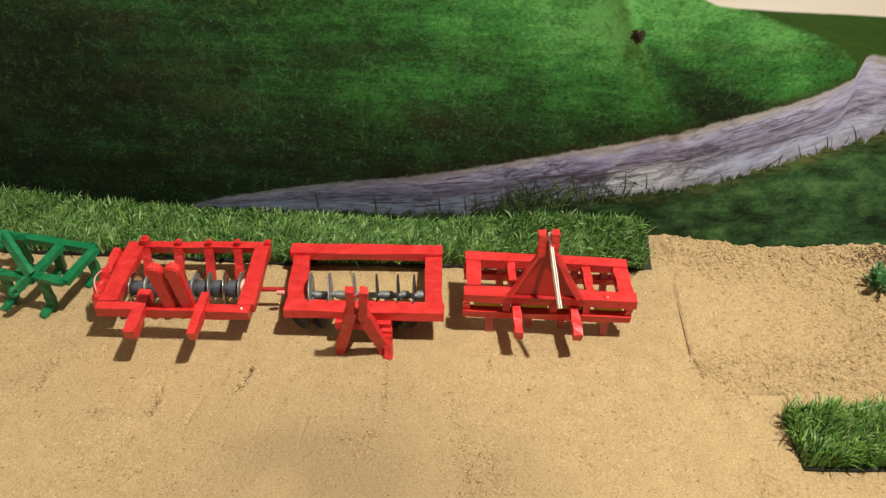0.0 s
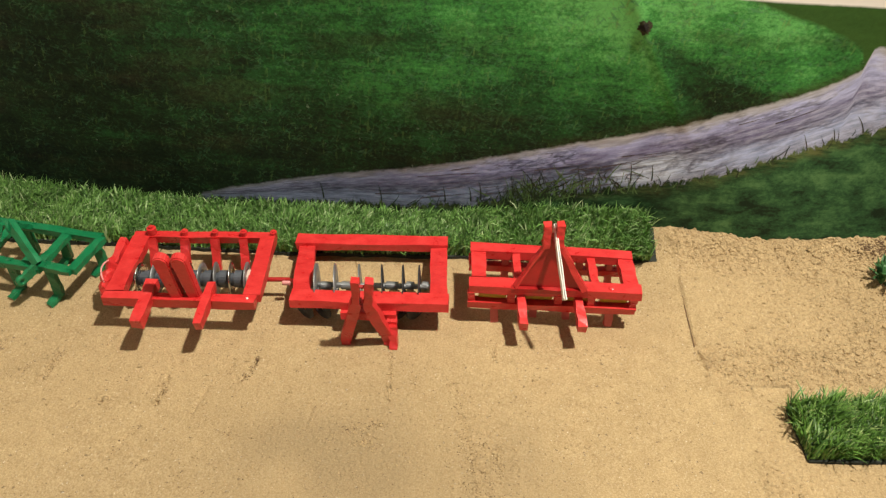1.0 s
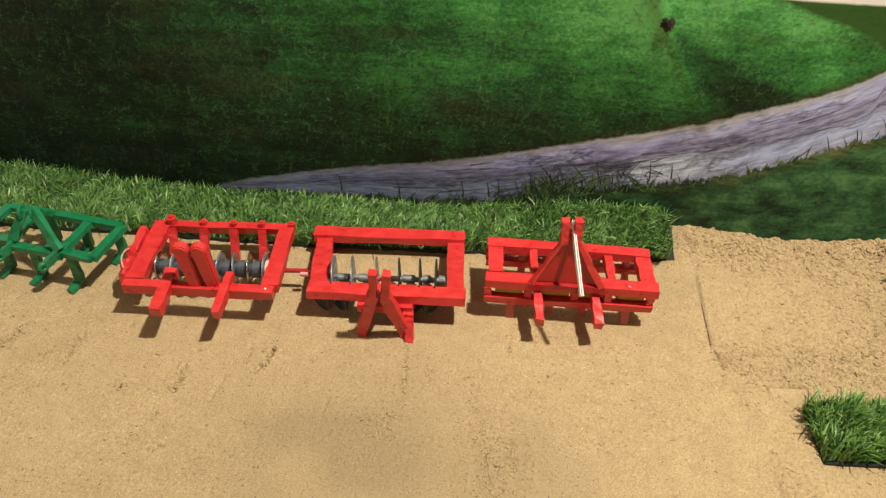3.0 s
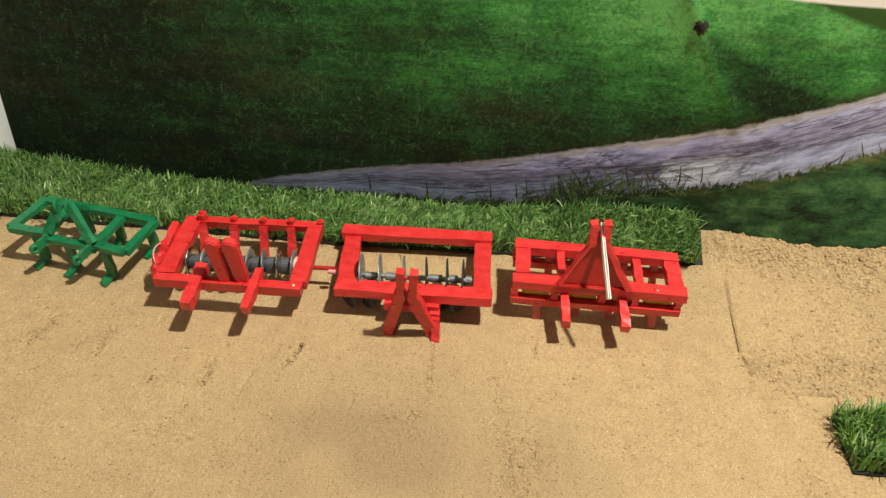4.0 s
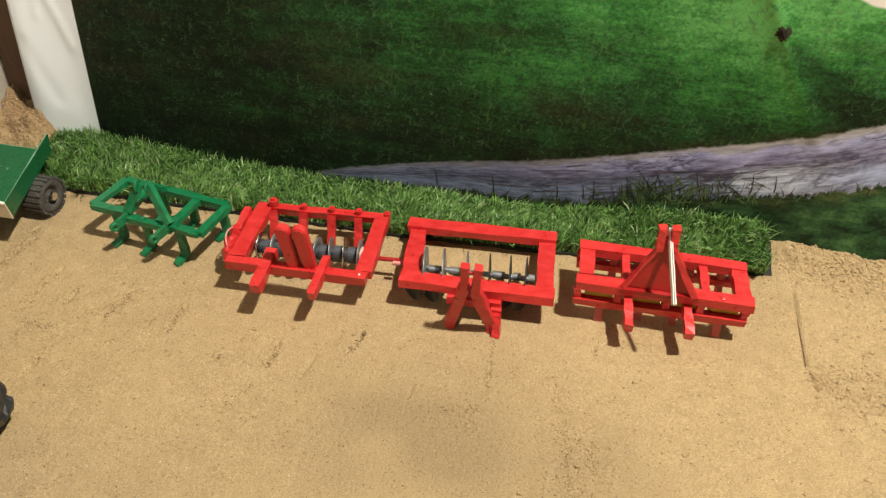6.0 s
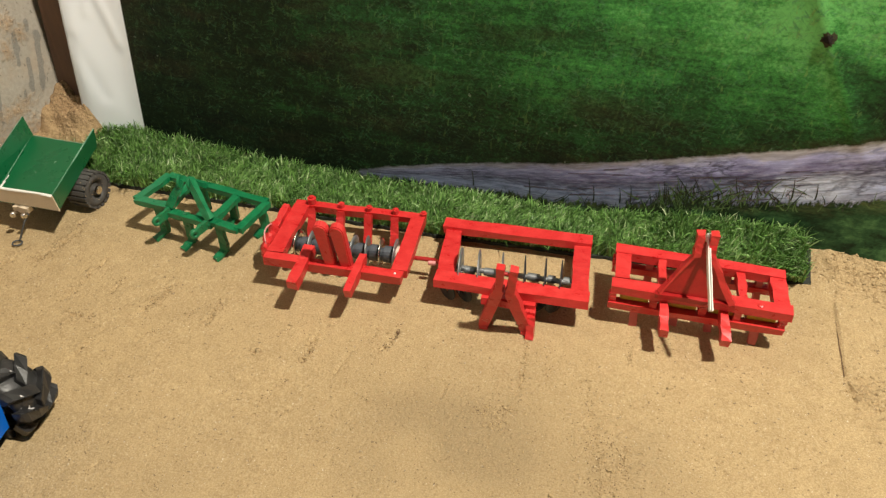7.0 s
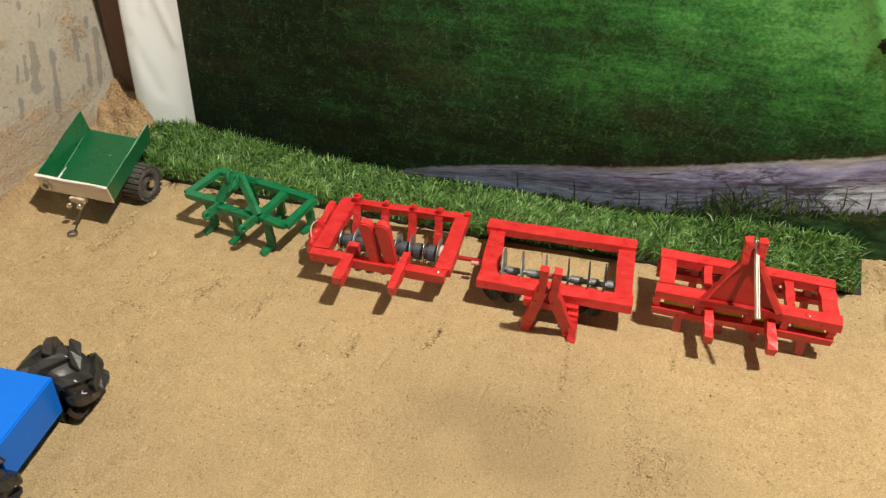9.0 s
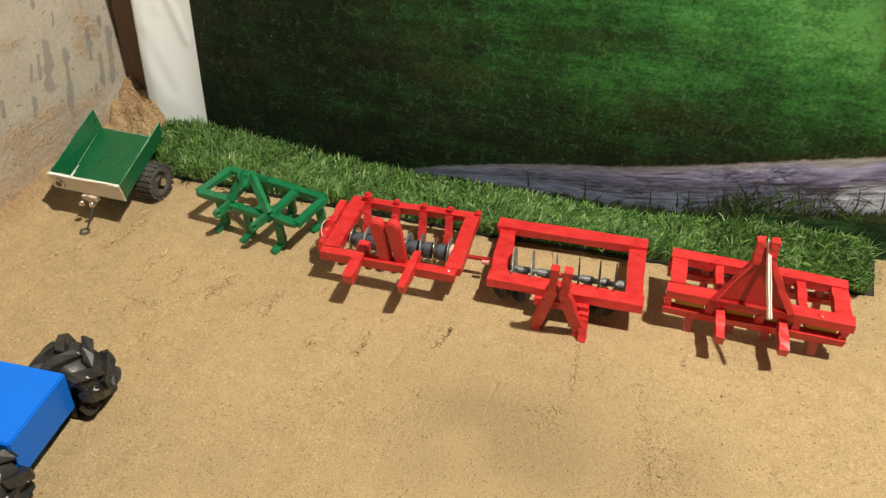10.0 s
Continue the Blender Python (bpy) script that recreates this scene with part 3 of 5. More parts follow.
TRAILS = [  # crumbs strewn along a line: x0 y0 x1 y1 width count size
    (0.133, -0.146, 0.134, -0.235, 0.0018, 130, 0.00042), (0.079, -0.272, 0.131, -0.266, 0.006, 120, 0.00038), (0.100, -0.285, 0.122, -0.292, 0.006, 70, 0.00048),
    (0.206, -0.204, 0.222, -0.279, 0.006, 100, 0.00042), (0.222, -0.279, 0.238, -0.360, 0.015, 300, 0.00036), (0.235, -0.360, 0.248, -0.440, 0.016, 240, 0.00036), (0.252, -0.290, 0.255, -0.330, 0.004, 70, 0.00048),
    (0.160, -0.190, 0.162, -0.215, 0.003, 30, 0.00042), (0.258, -0.140, 0.257, -0.170, 0.002, 40, 0.0004), (-0.541, -0.052, -0.566, -0.125, 0.007, 170, 0.0006), (-0.469, -0.100, -0.480, -0.184, 0.004, 60, 0.00045),
    (-0.424, -0.135, -0.426, -0.172, 0.003, 40, 0.00045), (-0.347, -0.141, -0.367, -0.190, 0.006, 130, 0.0005), (-0.269, -0.155, -0.274, -0.199, 0.004, 90, 0.0005), (-0.128, -0.194, -0.130, -0.237, 0.004, 60, 0.0005),
    (-0.463, -0.211, -0.421, -0.215, 0.007, 80, 0.0005),
]
MARKS = [(a, b, c, d, min(w, 0.0032), h * 1.5) if c < -0.1 and b > -0.4 else (a, b, c, d, w, h) for a, b, c, d, w, h in MARKS]
_marks = random.Random(77)
for _ in range(40):  # faint drag marks running down the raked sand
    mx, my = _marks.choice((_marks.uniform(-0.60, 0.45), _marks.uniform(-0.45, 0.0))), _marks.uniform(-0.48, -0.12)
    run, way = _marks.uniform(0.008, 0.045), _marks.gauss(-0.55, 0.25) if mx < -0.1 else _marks.gauss(-0.08, 0.2)
    MARKS.append((mx, my, mx + run * math.sin(way), my - run * math.cos(way), _marks.uniform(0.0016, 0.0035), _marks.uniform(0.0008, 0.0022)))


def sand_z(x, y):
    r = rough_part(x, y)
    z = 0.0012 * field_noise(x, y, 0.11, 1) + 0.0005 * field_noise(x, y, 0.03, 2) + 0.00022 * field_noise(x, y, 0.009, 3)
    sx, sy = x + 0.004 * field_noise(x, y, 0.02, 17), y + 0.004 * field_noise(x, y, 0.02, 18)
    lump = 0.0045 * field_noise(sx * 0.7, sy, 0.013, 4) + 0.0060 * np.abs(field_noise(sx * 0.8, sy, 0.0095, 5)) + 0.0050 * np.abs(field_noise(sx + 0.4 * sy, sy, 0.0062, 6)) + 0.0016 * field_noise(sx, sy, 0.0042, 19)
    z = z + r * 0.42 * (lump - 0.0028)
    z = z + smooth_step(-x, 0.15, 0.45) * (0.0012 * field_noise(x, y, 0.028, 13) + 0.0007 * field_noise(x, y, 0.013, 14))
    step = x - (0.5095 + 0.075 * (y + 0.035))
    z = z + 0.0042 * smooth_step(step, -0.001, 0.0012) * np.exp(-np.maximum(step, 0) / 0.06) * smooth_step(y, -0.156, -0.148) * smooth_step(-y, 0.022, 0.030)
    for x0, y0, x1, y1, w, d in MARKS:
        here = (x > min(x0, x1) - 0.03) & (x < max(x0, x1) + 0.03) & (y > min(y0, y1) - 0.03) & (y < max(y0, y1) + 0.03)
        px, py = x[here], y[here]
        ragged = np.clip(0.5 + 1.5 * field_noise(px, py, 0.0055, 15), 0, 2) if w < 0.006 else 0.5
        z[here] += ragged * d * (0.30 * ridge(px + w * 1.6, py - w, x0, y0, x1, y1, w * 1.1) - ridge(px, py, x0, y0, x1, y1, w))
    back = poster_y(x) - y
    crest = 0.029 + 0.004 * field_noise(x, y, 0.05, 7) + 0.004 * field_noise(x, y, 0.017, 8) + 0.0035 * np.abs(field_noise(x, y, 0.008, 16))
    z = z + crest * smooth_step(x, 0.44, 0.50) * np.exp(-(np.maximum(back, 0) / 0.040) ** 1.6)
    west = x - wall_west_x(y)
    bank = 0.024 + 0.075 * np.clip(y + 0.11, 0, 0.28) + 0.010 * np.abs(field_noise(x + y, y, 0.022, 26))
    z = z + (bank + 0.004 * field_noise(x, y, 0.04, 9) + 0.002 * field_noise(x, y, 0.011, 11)) * np.exp(-(np.maximum(west, 0) / 0.026) ** 1.5)
    heap = np.hypot((x + 0.630) * np.where(x < -0.630, 0.56, 2.4), (y - 0.182) * 0.75)
    heap = heap + 0.005 * field_noise(x, y, 0.020, 24) + 0.0018 * field_noise(x, y, 0.008, 29)
    z = z + (0.086 + 0.007 * field_noise(x, y, 0.016, 10) + 0.006 * np.abs(field_noise(x, y, 0.008, 12))) * np.exp(-(np.maximum(heap, 0) / 0.045) ** 2.0)
    under = (x < 0.484) & (x > -0.69) & (y > turf_front(x) + 0.002)
    return np.where(under, np.maximum(z, turf_rise(x, y) - 0.0045), z)


FRONT = ((-0.72, 0.088), (-0.56, 0.064), (-0.26, 0.042), (-0.02, 0.023), (0.21, 0.0155), (0.487, 0.005))


def turf_front(x):
    return line(x, FRONT) + np.maximum(-0.60 - x, 0) * 0.6


def turf_rise(x, y):
    """How far the strip climbs the sand banked against the poster."""
    t = np.clip((y - turf_front(x)) / (poster_y(x) - turf_front(x)), 0, 1)
    return (0.033 * smooth_step(x, 0.12, 0.42) + 0.016 * smooth_step(-x, 0.30, 0.58)) * t ** 1.2


def spread(a, b, dense_a, dense_b, fine, coarse):
    return np.concatenate([np.arange(a, dense_a, coarse), np.arange(dense_a, dense_b, fine), np.arange(dense_b, b + coarse, coarse)])


ground = grid_object("ground", spread(-1.45, 2.7, -0.80, 0.86, 0.0018, 0.05), spread(-2.7, 0.30, -0.58, 0.27, 0.0018, 0.05), lambda x, y: (x, y, sand_z(x, y)), SAND, lambda x, y: {"loose": np.maximum(rough_part(x, y), 0.7 * np.exp(-(np.hypot(x + 0.665, y - 0.185) / 0.065) ** 4)), "grey": grey_part(x, y), "red_shade": np.maximum(np.exp(-(np.hypot(x + 0.665, y - 0.185) / 0.065) ** 4), 0.8 * np.exp(-(np.maximum(x - wall_west_x(y), 0) / 0.03) ** 2))})
tagged(ground, "golden brown sand, raked flat with loose clumpy stretches", "sand", kind="structure")


def plain_wall(name, corners, thick, material, label, kind="structure"):
    bm = slab(corners, thick, 0)
    me = bpy.data.meshes.new(name)
    bmesh.ops.recalc_face_normals(bm, faces=bm.faces)
    bm.to_mesh(me)
    bm.free()
    me.materials.append(material)
    return tagged(new(name, me), label, "wall" if "wall" in name else "ceiling", kind=kind)


def upright(x0, y0, x1, y1, z0, z1):
    return [(x0, y0, z0), (x1, y1, z0), (x1, y1, z1), (x0, y0, z1)]


DRIPS = [  # y and z of the upper end, y and z of the lower end, width
    (0.036, 0.198, 0.027, 0.176, 0.0054), (0.052, 0.207, 0.042, 0.174, 0.0065), (0.071, 0.217, 0.051, 0.156, 0.0125), (0.097, 0.195, 0.075, 0.105, 0.0095),
    (0.149, 0.209, 0.138, 0.162, 0.0085), (0.187, 0.195, 0.163, 0.112, 0.0095), (0.156, 0.163, 0.144, 0.115, 0.0080), (0.176, 0.217, 0.173, 0.204, 0.0049),
    (0.129, 0.120, 0.124, 0.104, 0.0040), (0.100, 0.255, 0.094, 0.237, 0.0035), (0.075, 0.281, 0.074, 0.273, 0.0045), (0.020, 0.150, 0.012, 0.128, 0.0070), (-0.030, 0.170, -0.036, 0.150, 0.0060),
    (0.020, 0.300, 0.012, 0.270, 0.0060), (0.130, 0.330, 0.124, 0.300, 0.0060),
]
STUCK = [(0.143, 0.228, 0.020, 0.020), (0.126, 0.190, 0.013, 0.024), (0.158, 0.205, 0.014, 0.018), (0.02, 0.24, 0.02, 0.01), (0.10, 0.10, 0.05, 0.018), (0.03, 0.115, 0.05, 0.02), (-0.03, 0.11, 0.05, 0.022), (-0.12, 0.10, 0.07, 0.025), (0.00, 0.085, 0.10, 0.02)]


def wall_values(y, z):
    drip, stuck = np.zeros_like(y), np.zeros_like(y)
    for y0, z0, y1, z1, w in DRIPS:
        wide = w * (0.72 + 0.40 * field_noise(y, z, 0.012, 71))
        drip = np.maximum(drip, ridge(y, z, y0, z0, y1, z1, wide))
    for y0, z0, sy, sz in STUCK:
        stuck = np.maximum(stuck, np.exp(-((y - y0) / sy) ** 2 - ((z - z0) / sz) ** 2))
    stuck = np.maximum(stuck, 0.95 * smooth_step(-z, -0.115, -0.045))
    return {"drip": drip, "stuck": stuck}


wall_west = grid_object("wall_west", spread(-2.8, 0.45, -0.30, 0.28, 0.003, 0.08), spread(-0.05, 2.5, 0.0, 0.42, 0.003, 0.08), lambda y, z: (wall_west_x(y) + 0.0012 * field_noise(y, z, 0.03, 72) * (z < 0.6), y, z), CONCRETE, wall_values)
backing = wall_west.modifiers.new("thickness", "SOLIDIFY")
backing.thickness, backing.offset = 0.04, -1
tagged(wall_west, "grey concrete wall with dark drips and stuck sand", "wall", kind="structure")
# Unseen walls and ceiling added to close the room, dark to cut bounce light.
plain_wall("wall_north", upright(-0.9, poster_y(-0.9) + 0.10, 2.8, poster_y(2.8) + 0.10, -0.05, 2.5), 0.04, PLASTER, "unseen plain grey-brown wall added to close the room behind the poster")
plain_wall("wall_east", upright(2.72, -2.8, 2.72, 0.1, -0.05, 2.5), 0.04, PLASTER, "unseen plain grey-brown wall added to close the room")
plain_wall("wall_south", upright(-1.5, -2.72, 2.8, -2.72, -0.05, 2.5), 0.04, PLASTER, "unseen plain grey-brown wall added to close the room")
plain_wall("ceiling", [(-1.5, -2.8, 2.52), (2.8, -2.8, 2.52), (2.8, 0.5, 2.52), (-1.5, 0.5, 2.52)], 0.04, PLASTER, "unseen plain grey ceiling added to close the room")

# brown corner post
bm = bar((-0.6765, poster_y(-0.68) + 0.006, -0.02), (-0.5715, poster_y(-0.59) + 0.006, 0.75), 0.066, 0.018, 0.002, (0, 1, 0))
post = thing("corner_post", (-0.69, 0.2, 0), "dark brown wooden post in the corner beside the poster", "post")
part("post", bm, WOOD, post)

# poster: a hung printed sheet, waving a little, with a crease by the hole
UPPER = ((-0.7, -0.05), (-0.20, -0.01), (-0.16, 0.030), (-0.1156, 0.0435), (-0.0289, 0.0622), (0.1355, 0.0922), (0.2895, 0.132), (0.4323, 0.1715), (0.499, 0.1952), (0.5684, 0.2206),
         (0.6176, 0.2378), (0.6468, 0.2515), (0.6744, 0.2672), (0.6860, 0.2780), (0.6885, 0.2900), (0.6890, 0.3060), (0.7026, 0.3048), (1.1, 0.300))
LOWER = ((-0.2, 0.020), (0.1333, 0.030), (0.2304, 0.042), (0.2932, 0.0614), (0.3697, 0.0753), (0.4546, 0.0933), (0.5489, 0.1207), (0.6442, 0.165), (0.7451, 0.2047), (1.1, 0.30))
SKYLINE = ((-0.7, 0.62), (0.30, 0.47), (0.45, 0.392), (0.49, 0.366), (0.509, 0.3576), (0.531, 0.3552), (0.593, 0.3527), (0.70, 0.3508), (1.1, 0.345))
HILL = ((-0.7, 0.7), (0.50, 0.366), (0.553, 0.3496), (0.5906, 0.3363), (0.6244, 0.3267), (0.6603, 0.3111), (0.6759, 0.3014), (0.72, 0.20), (1.1, 0.10))


def crease_x(z):
    return 0.4268 - np.where(z > 0.32, 0.46, 0.55) * (z - 0.320)


def poster_place(x, z):
    off = 0.0035 * np.sin(x * 7 + 1.2) + 0.0022 * np.sin(x * 17 + z * 9)
    left = smooth_step(-x, 0.50, 0.66)
    off = off * (1 - left) + left * (0.0035 * np.sin(z * 15 + x * 26) - 0.003) * (1 - smooth_step(-x, 0.625, 0.652))
    # Margin swung forward to face the lamp and read brighter, then refitted to view.
    side = smooth_step(-x, 0.540, 0.660)
    off = off - 0.028 * side + smooth_step(-x, 0.545, 0.575) * (0.0016 * field_noise(x * 1.6 + 0.3 * z, z, 0.06, 61) - 0.0024 * ridge(x, z, -0.615, 0.36, -0.560, 0.19, 0.008) + 0.0014 * ridge(x, z, -0.635, 0.20, -0.600, 0.10, 0.010) - 0.0012 * ridge(x, z, -0.60, 0.33, -0.605, 0.24, 0.006))
    d = x - crease_x(z)
    off = off - 0.005 * np.exp(-np.abs(d) / 0.014) * smooth_step(z, 0.14, 0.24)
    return x + (0.11 * smooth_step(-x, 0.3, 0.5) + 0.024 * side) * (z - 0.03), poster_y(x) - 0.004 + off, z


def poster_values(x, z):
    up, low = line(x, UPPER), line(x, LOWER)
    above = z - np.maximum(up, 0.03)
    tone = 0.165 + 0.56 * smooth_step(x + 0.8 * (z - 0.25), -0.42, 0.40) * smooth_step(above, -0.05, 0.18)
    tone = tone + 0.10 * np.exp(-((x + 0.32) / 0.12) ** 2 - ((z - 0.13) / 0.03) ** 2) + 0.04 * np.exp(-((x - 0.05) / 0.2) ** 2 - ((z - 0.20) / 0.04) ** 2)
    tone = tone + 0.14 * np.exp(-((x - 0.34) / 0.11) ** 2 - ((z - 0.36) / 0.06) ** 2)
    tone = tone + 0.05 * smooth_step(-x, 0.05, 0.35) * smooth_step(z, 0.24, 0.36)
    tone = tone - 0.07 * smooth_step(-x, 0.15, 0.42) * smooth_step(-z, -0.20, -0.08)
    # Crease shading painted into the tone: darker to its right, brighter to its left.
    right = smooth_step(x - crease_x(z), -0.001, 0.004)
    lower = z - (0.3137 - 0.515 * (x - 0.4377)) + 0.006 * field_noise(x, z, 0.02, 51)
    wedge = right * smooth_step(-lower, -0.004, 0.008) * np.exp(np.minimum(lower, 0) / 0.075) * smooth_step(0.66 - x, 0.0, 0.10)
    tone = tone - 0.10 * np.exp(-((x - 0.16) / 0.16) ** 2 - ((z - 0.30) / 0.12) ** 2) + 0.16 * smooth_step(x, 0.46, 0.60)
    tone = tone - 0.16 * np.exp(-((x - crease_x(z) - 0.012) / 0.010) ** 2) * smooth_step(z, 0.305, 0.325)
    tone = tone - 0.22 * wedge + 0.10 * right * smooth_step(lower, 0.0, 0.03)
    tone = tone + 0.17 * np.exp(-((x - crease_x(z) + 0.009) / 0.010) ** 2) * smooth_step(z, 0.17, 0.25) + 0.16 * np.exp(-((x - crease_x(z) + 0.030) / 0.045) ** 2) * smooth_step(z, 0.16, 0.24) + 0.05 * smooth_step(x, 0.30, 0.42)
    tone = tone + 0.08 * field_noise(x, z, 0.045, 52) * smooth_step(tone, 0.1, 0.5)
    margin = -0.5455 - x
    return {"track_top": up - z, "track_top_in": up - z, "track_low": low - z, "sky": z - line(x, SKYLINE), "hill_out": z - line(x, HILL),
            "print_fold_tone": tone, "track_u": x * 3.0, "track_v": (z - low) / np.maximum(up - low, 0.02), "track_fade": 1 - smooth_step(x, 0.0, 0.50), "margin": margin, "track_dark": smooth_step(x, 0.16, 0.30) * smooth_step(-x, -0.421, -0.415) * smooth_step(-(z - low) / np.maximum(up - low, 0.02), -0.70, -0.40), "verge_tuft": 1 - smooth_step(x, 0.42, 0.64),
            "track_patch": smooth_step(x, 0.418, 0.424) * smooth_step(-x, -0.56, -0.47) * smooth_step((z - low) / np.maximum(up - low, 0.02), 0.02, 0.12) * smooth_step(-(z - low) / np.maximum(up - low, 0.02), -0.62, -0.42)}


poster = thing("landscape_poster", (0.2, 0.09, 0), "large printed landscape poster of a green hill and track", "poster")
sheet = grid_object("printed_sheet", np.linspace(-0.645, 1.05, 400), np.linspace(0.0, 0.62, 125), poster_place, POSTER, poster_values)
solid = sheet.modifiers.new("thickness", "SOLIDIFY")
solid.thickness, solid.offset = 0.0006, 1
sheet.location = -Vector(poster.location)
sheet.parent = poster
ORIGIN[sheet] = ORIGIN[poster]


def on_poster(x, z, lift=0.0012):
    px, py, pz = poster_place(np.array(x), np.array(z))
    return Vector((float(px), float(py) - lift, float(pz)))


def poster_hole():
    rng = random.Random(5)
    for name, radius, lift, material, label in (("scorch_ring", 0.0084, 0.0022, SINGED, "brown singed rim of the hole"), ("hole", 0.0052, 0.0030, SCORCH, "dark scorched hole in the sheet")):
        bm = bmesh.new()
        ring = []
        for i in range(26):
            a = 2 * math.pi * i / 26
            r = radius * rng.uniform(0.72, 1.22)
            ring.append(bm.verts.new(on_poster(0.4272 + r * math.cos(a), 0.3195 + r * math.sin(a), lift)))
        c = bm.verts.new(on_poster(0.4272, 0.3195, lift + 0.0004))
        for i in range(26):
            bm.faces.new((c, ring[i], ring[(i + 1) % 26]))
        part(name, bm, material, poster, label)


poster_hole()


def printed_strokes(name, label, strokes, material):
    """Thin printed stems lying on the sheet, each a bent stroke from one place to another."""
    bm = bmesh.new()
    for x0, z0, x1, z1, bend, w in strokes:
        prev = None
        for i in range(6):
            t = i / 5
            x, z = x0 + (x1 - x0) * t + bend * t * (1 - t), z0 + (z1 - z0) * t + 0.3 * bend * t * (1 - t)
            dx, dz = z1 - z0, -(x1 - x0)
            k = w * (1 - 0.75 * t) / max(math.hypot(dx, dz), 1e-6)
            pair = [bm.verts.new(on_poster(x - dx * k, z - dz * k, 0.0009)), bm.verts.new(on_poster(x + dx * k, z + dz * k, 0.0009))]
            if prev:
                bm.faces.new((prev[0], prev[1], pair[1], pair[0]))
            prev = pair
    tagged(part(name, bm, material, poster, label), kind="stuff")


def printed_weeds():
    rng = random.Random(17)
    dark, pale, cracks = [], [], []
    for i in range(210):
        x = rng.choice((rng.uniform(0.10, 0.74), rng.gauss(0.36, 0.06), rng.gauss(0.30, 0.03)))
        x = min(max(x, 0.02), 0.76)
        z = float(line(x, LOWER)) + rng.uniform(-0.014, 0.004)
        h = rng.uniform(0.008, 0.026) * (1.3 if 0.27 < x < 0.45 else 0.9)
        lean = rng.gauss(0.1, 0.5) * h
        (pale if rng.random() < 0.30 else dark).append((x, z, x + lean, z + h, rng.uniform(-0.010, 0.010), rng.uniform(0.0004, 0.0009)))
    for x in (0.197, 0.233, 0.247, 0.105, 0.020, 0.29, 0.445, 0.472):
        z = float(line(x, LOWER)) + 0.006
        dark.append((x, z, x - 0.003, z + rng.uniform(0.022, 0.034), 0.004, 0.0010))
    for i in range(26):
        x = rng.uniform(0.08, 0.62)
        lo, hi = float(line(x, LOWER)), float(line(x, UPPER))
        z = lo + (hi - lo) * rng.betavariate(2, 2)
        n = rng.uniform(0.02, 0.09)
        slope = (float(line(x + 0.05, UPPER)) - hi) / 0.05
        cracks.append((x, z, x + n, z + n * slope * rng.uniform(0.6, 1.2), rng.uniform(-0.012, 0.012), rng.uniform(0.0003, 0.0009)))
    for i in range(110):
        x = rng.choice((rng.gauss(0.345, 0.030), rng.gauss(0.300, 0.018), rng.gauss(0.39, 0.03)))
        z = float(line(x, LOWER)) + rng.uniform(-0.012, 0.018)
        a, n = rng.uniform(0.2, 2.9), rng.uniform(0.010, 0.036)
        (pale if rng.random() < 0.5 else dark).append((x, z, x + n * math.cos(a), z + n * math.sin(a), rng.uniform(-0.02, 0.02), rng.uniform(0.0006, 0.0013)))
    for i in range(26):
        x = rng.gauss(0.40, 0.035)
        z = float(line(x, LOWER)) + rng.uniform(0.012, 0.040)
        a = rng.uniform(-0.4, 1.0)
        n = rng.uniform(0.012, 0.035)
        cracks.append((x, z, x + n * math.cos(a), z + n * math.sin(a), rng.uniform(-0.02, 0.02), rng.uniform(0.0003, 0.0007)))
    printed_strokes("printed_weed", "dark printed weed stems", dark, DARK_PRINT)
    printed_strokes("printed_pale_weed", "pale green printed weed stems", pale, PALE_PRINT)
    printed_strokes("printed_track_texture", "dark printed lines on the track", cracks, TRACK_PRINT)


DARK_PRINT = surface("dark_print", (0.006, 0.012, 0.006), (0.020, 0.035, 0.014), 60, 500, 0.5, 0, 0.0)
PALE_PRINT = surface("pale_print", (0.035, 0.085, 0.022), (0.13, 0.22, 0.07), 60, 500, 0.5, 0, 0.0)
TRACK_PRINT = surface("track_print", (0.03, 0.025, 0.035), (0.12, 0.10, 0.12), 60, 500, 0.5, 0, 0.0)
printed_weeds()

# ---------------------------------------------------------------- turf
def blades_object(name, roots, heights, widths, lean, material, seed, loose=0.42):
    """Many bent blades of three joints each, joined into one mesh."""
    rng = np.random.RandomState(seed)
    n = len(roots)
    ang = rng.uniform(0, 2 * np.pi, n)
    side = np.stack([np.cos(ang), np.sin(ang), np.zeros(n)], 1) * widths[:, None] / 2
    tilt = lean + rng.normal(0, loose, (n, 2))
    out = np.concatenate([tilt, np.zeros((n, 1))], 1)
    up = np.array([0, 0, 1.0])
    verts = []
    for t, w, b in ((0, 1.0, 0.0), (0.45, 0.9, 0.28), (0.8, 0.6, 0.68), (1.0, 0.08, 1.05)):
        mid = roots + heights[:, None] * (up * t * (1 - 0.25 * b * np.linalg.norm(out, axis=1, keepdims=True).clip(0, 1.2)) + out * b * 0.8)
        verts += [mid - side * w, mid + side * w]
    co = np.stack(verts, 1).reshape(-1, 3)
    base = np.arange(n)[:, None] * 8
    quads = np.concatenate([base + np.array([k, k + 1, k + 3, k + 2]) for k in (0, 2, 4)], 1).reshape(-1, 4)
    me = bpy.data.meshes.new(name)
    me.vertices.add(len(co))
    me.vertices.foreach_set("co", co.ravel())
    me.loops.add(quads.size)
    me.loops.foreach_set("vertex_index", quads.ravel())
    me.polygons.add(len(quads))
    me.polygons.foreach_set("loop_start", np.arange(0, quads.size, 4))
    me.polygons.foreach_set("use_smooth", np.full(len(quads), True))
    me.update(calc_edges=True)
    me.materials.append(material)
    return new(name, me)


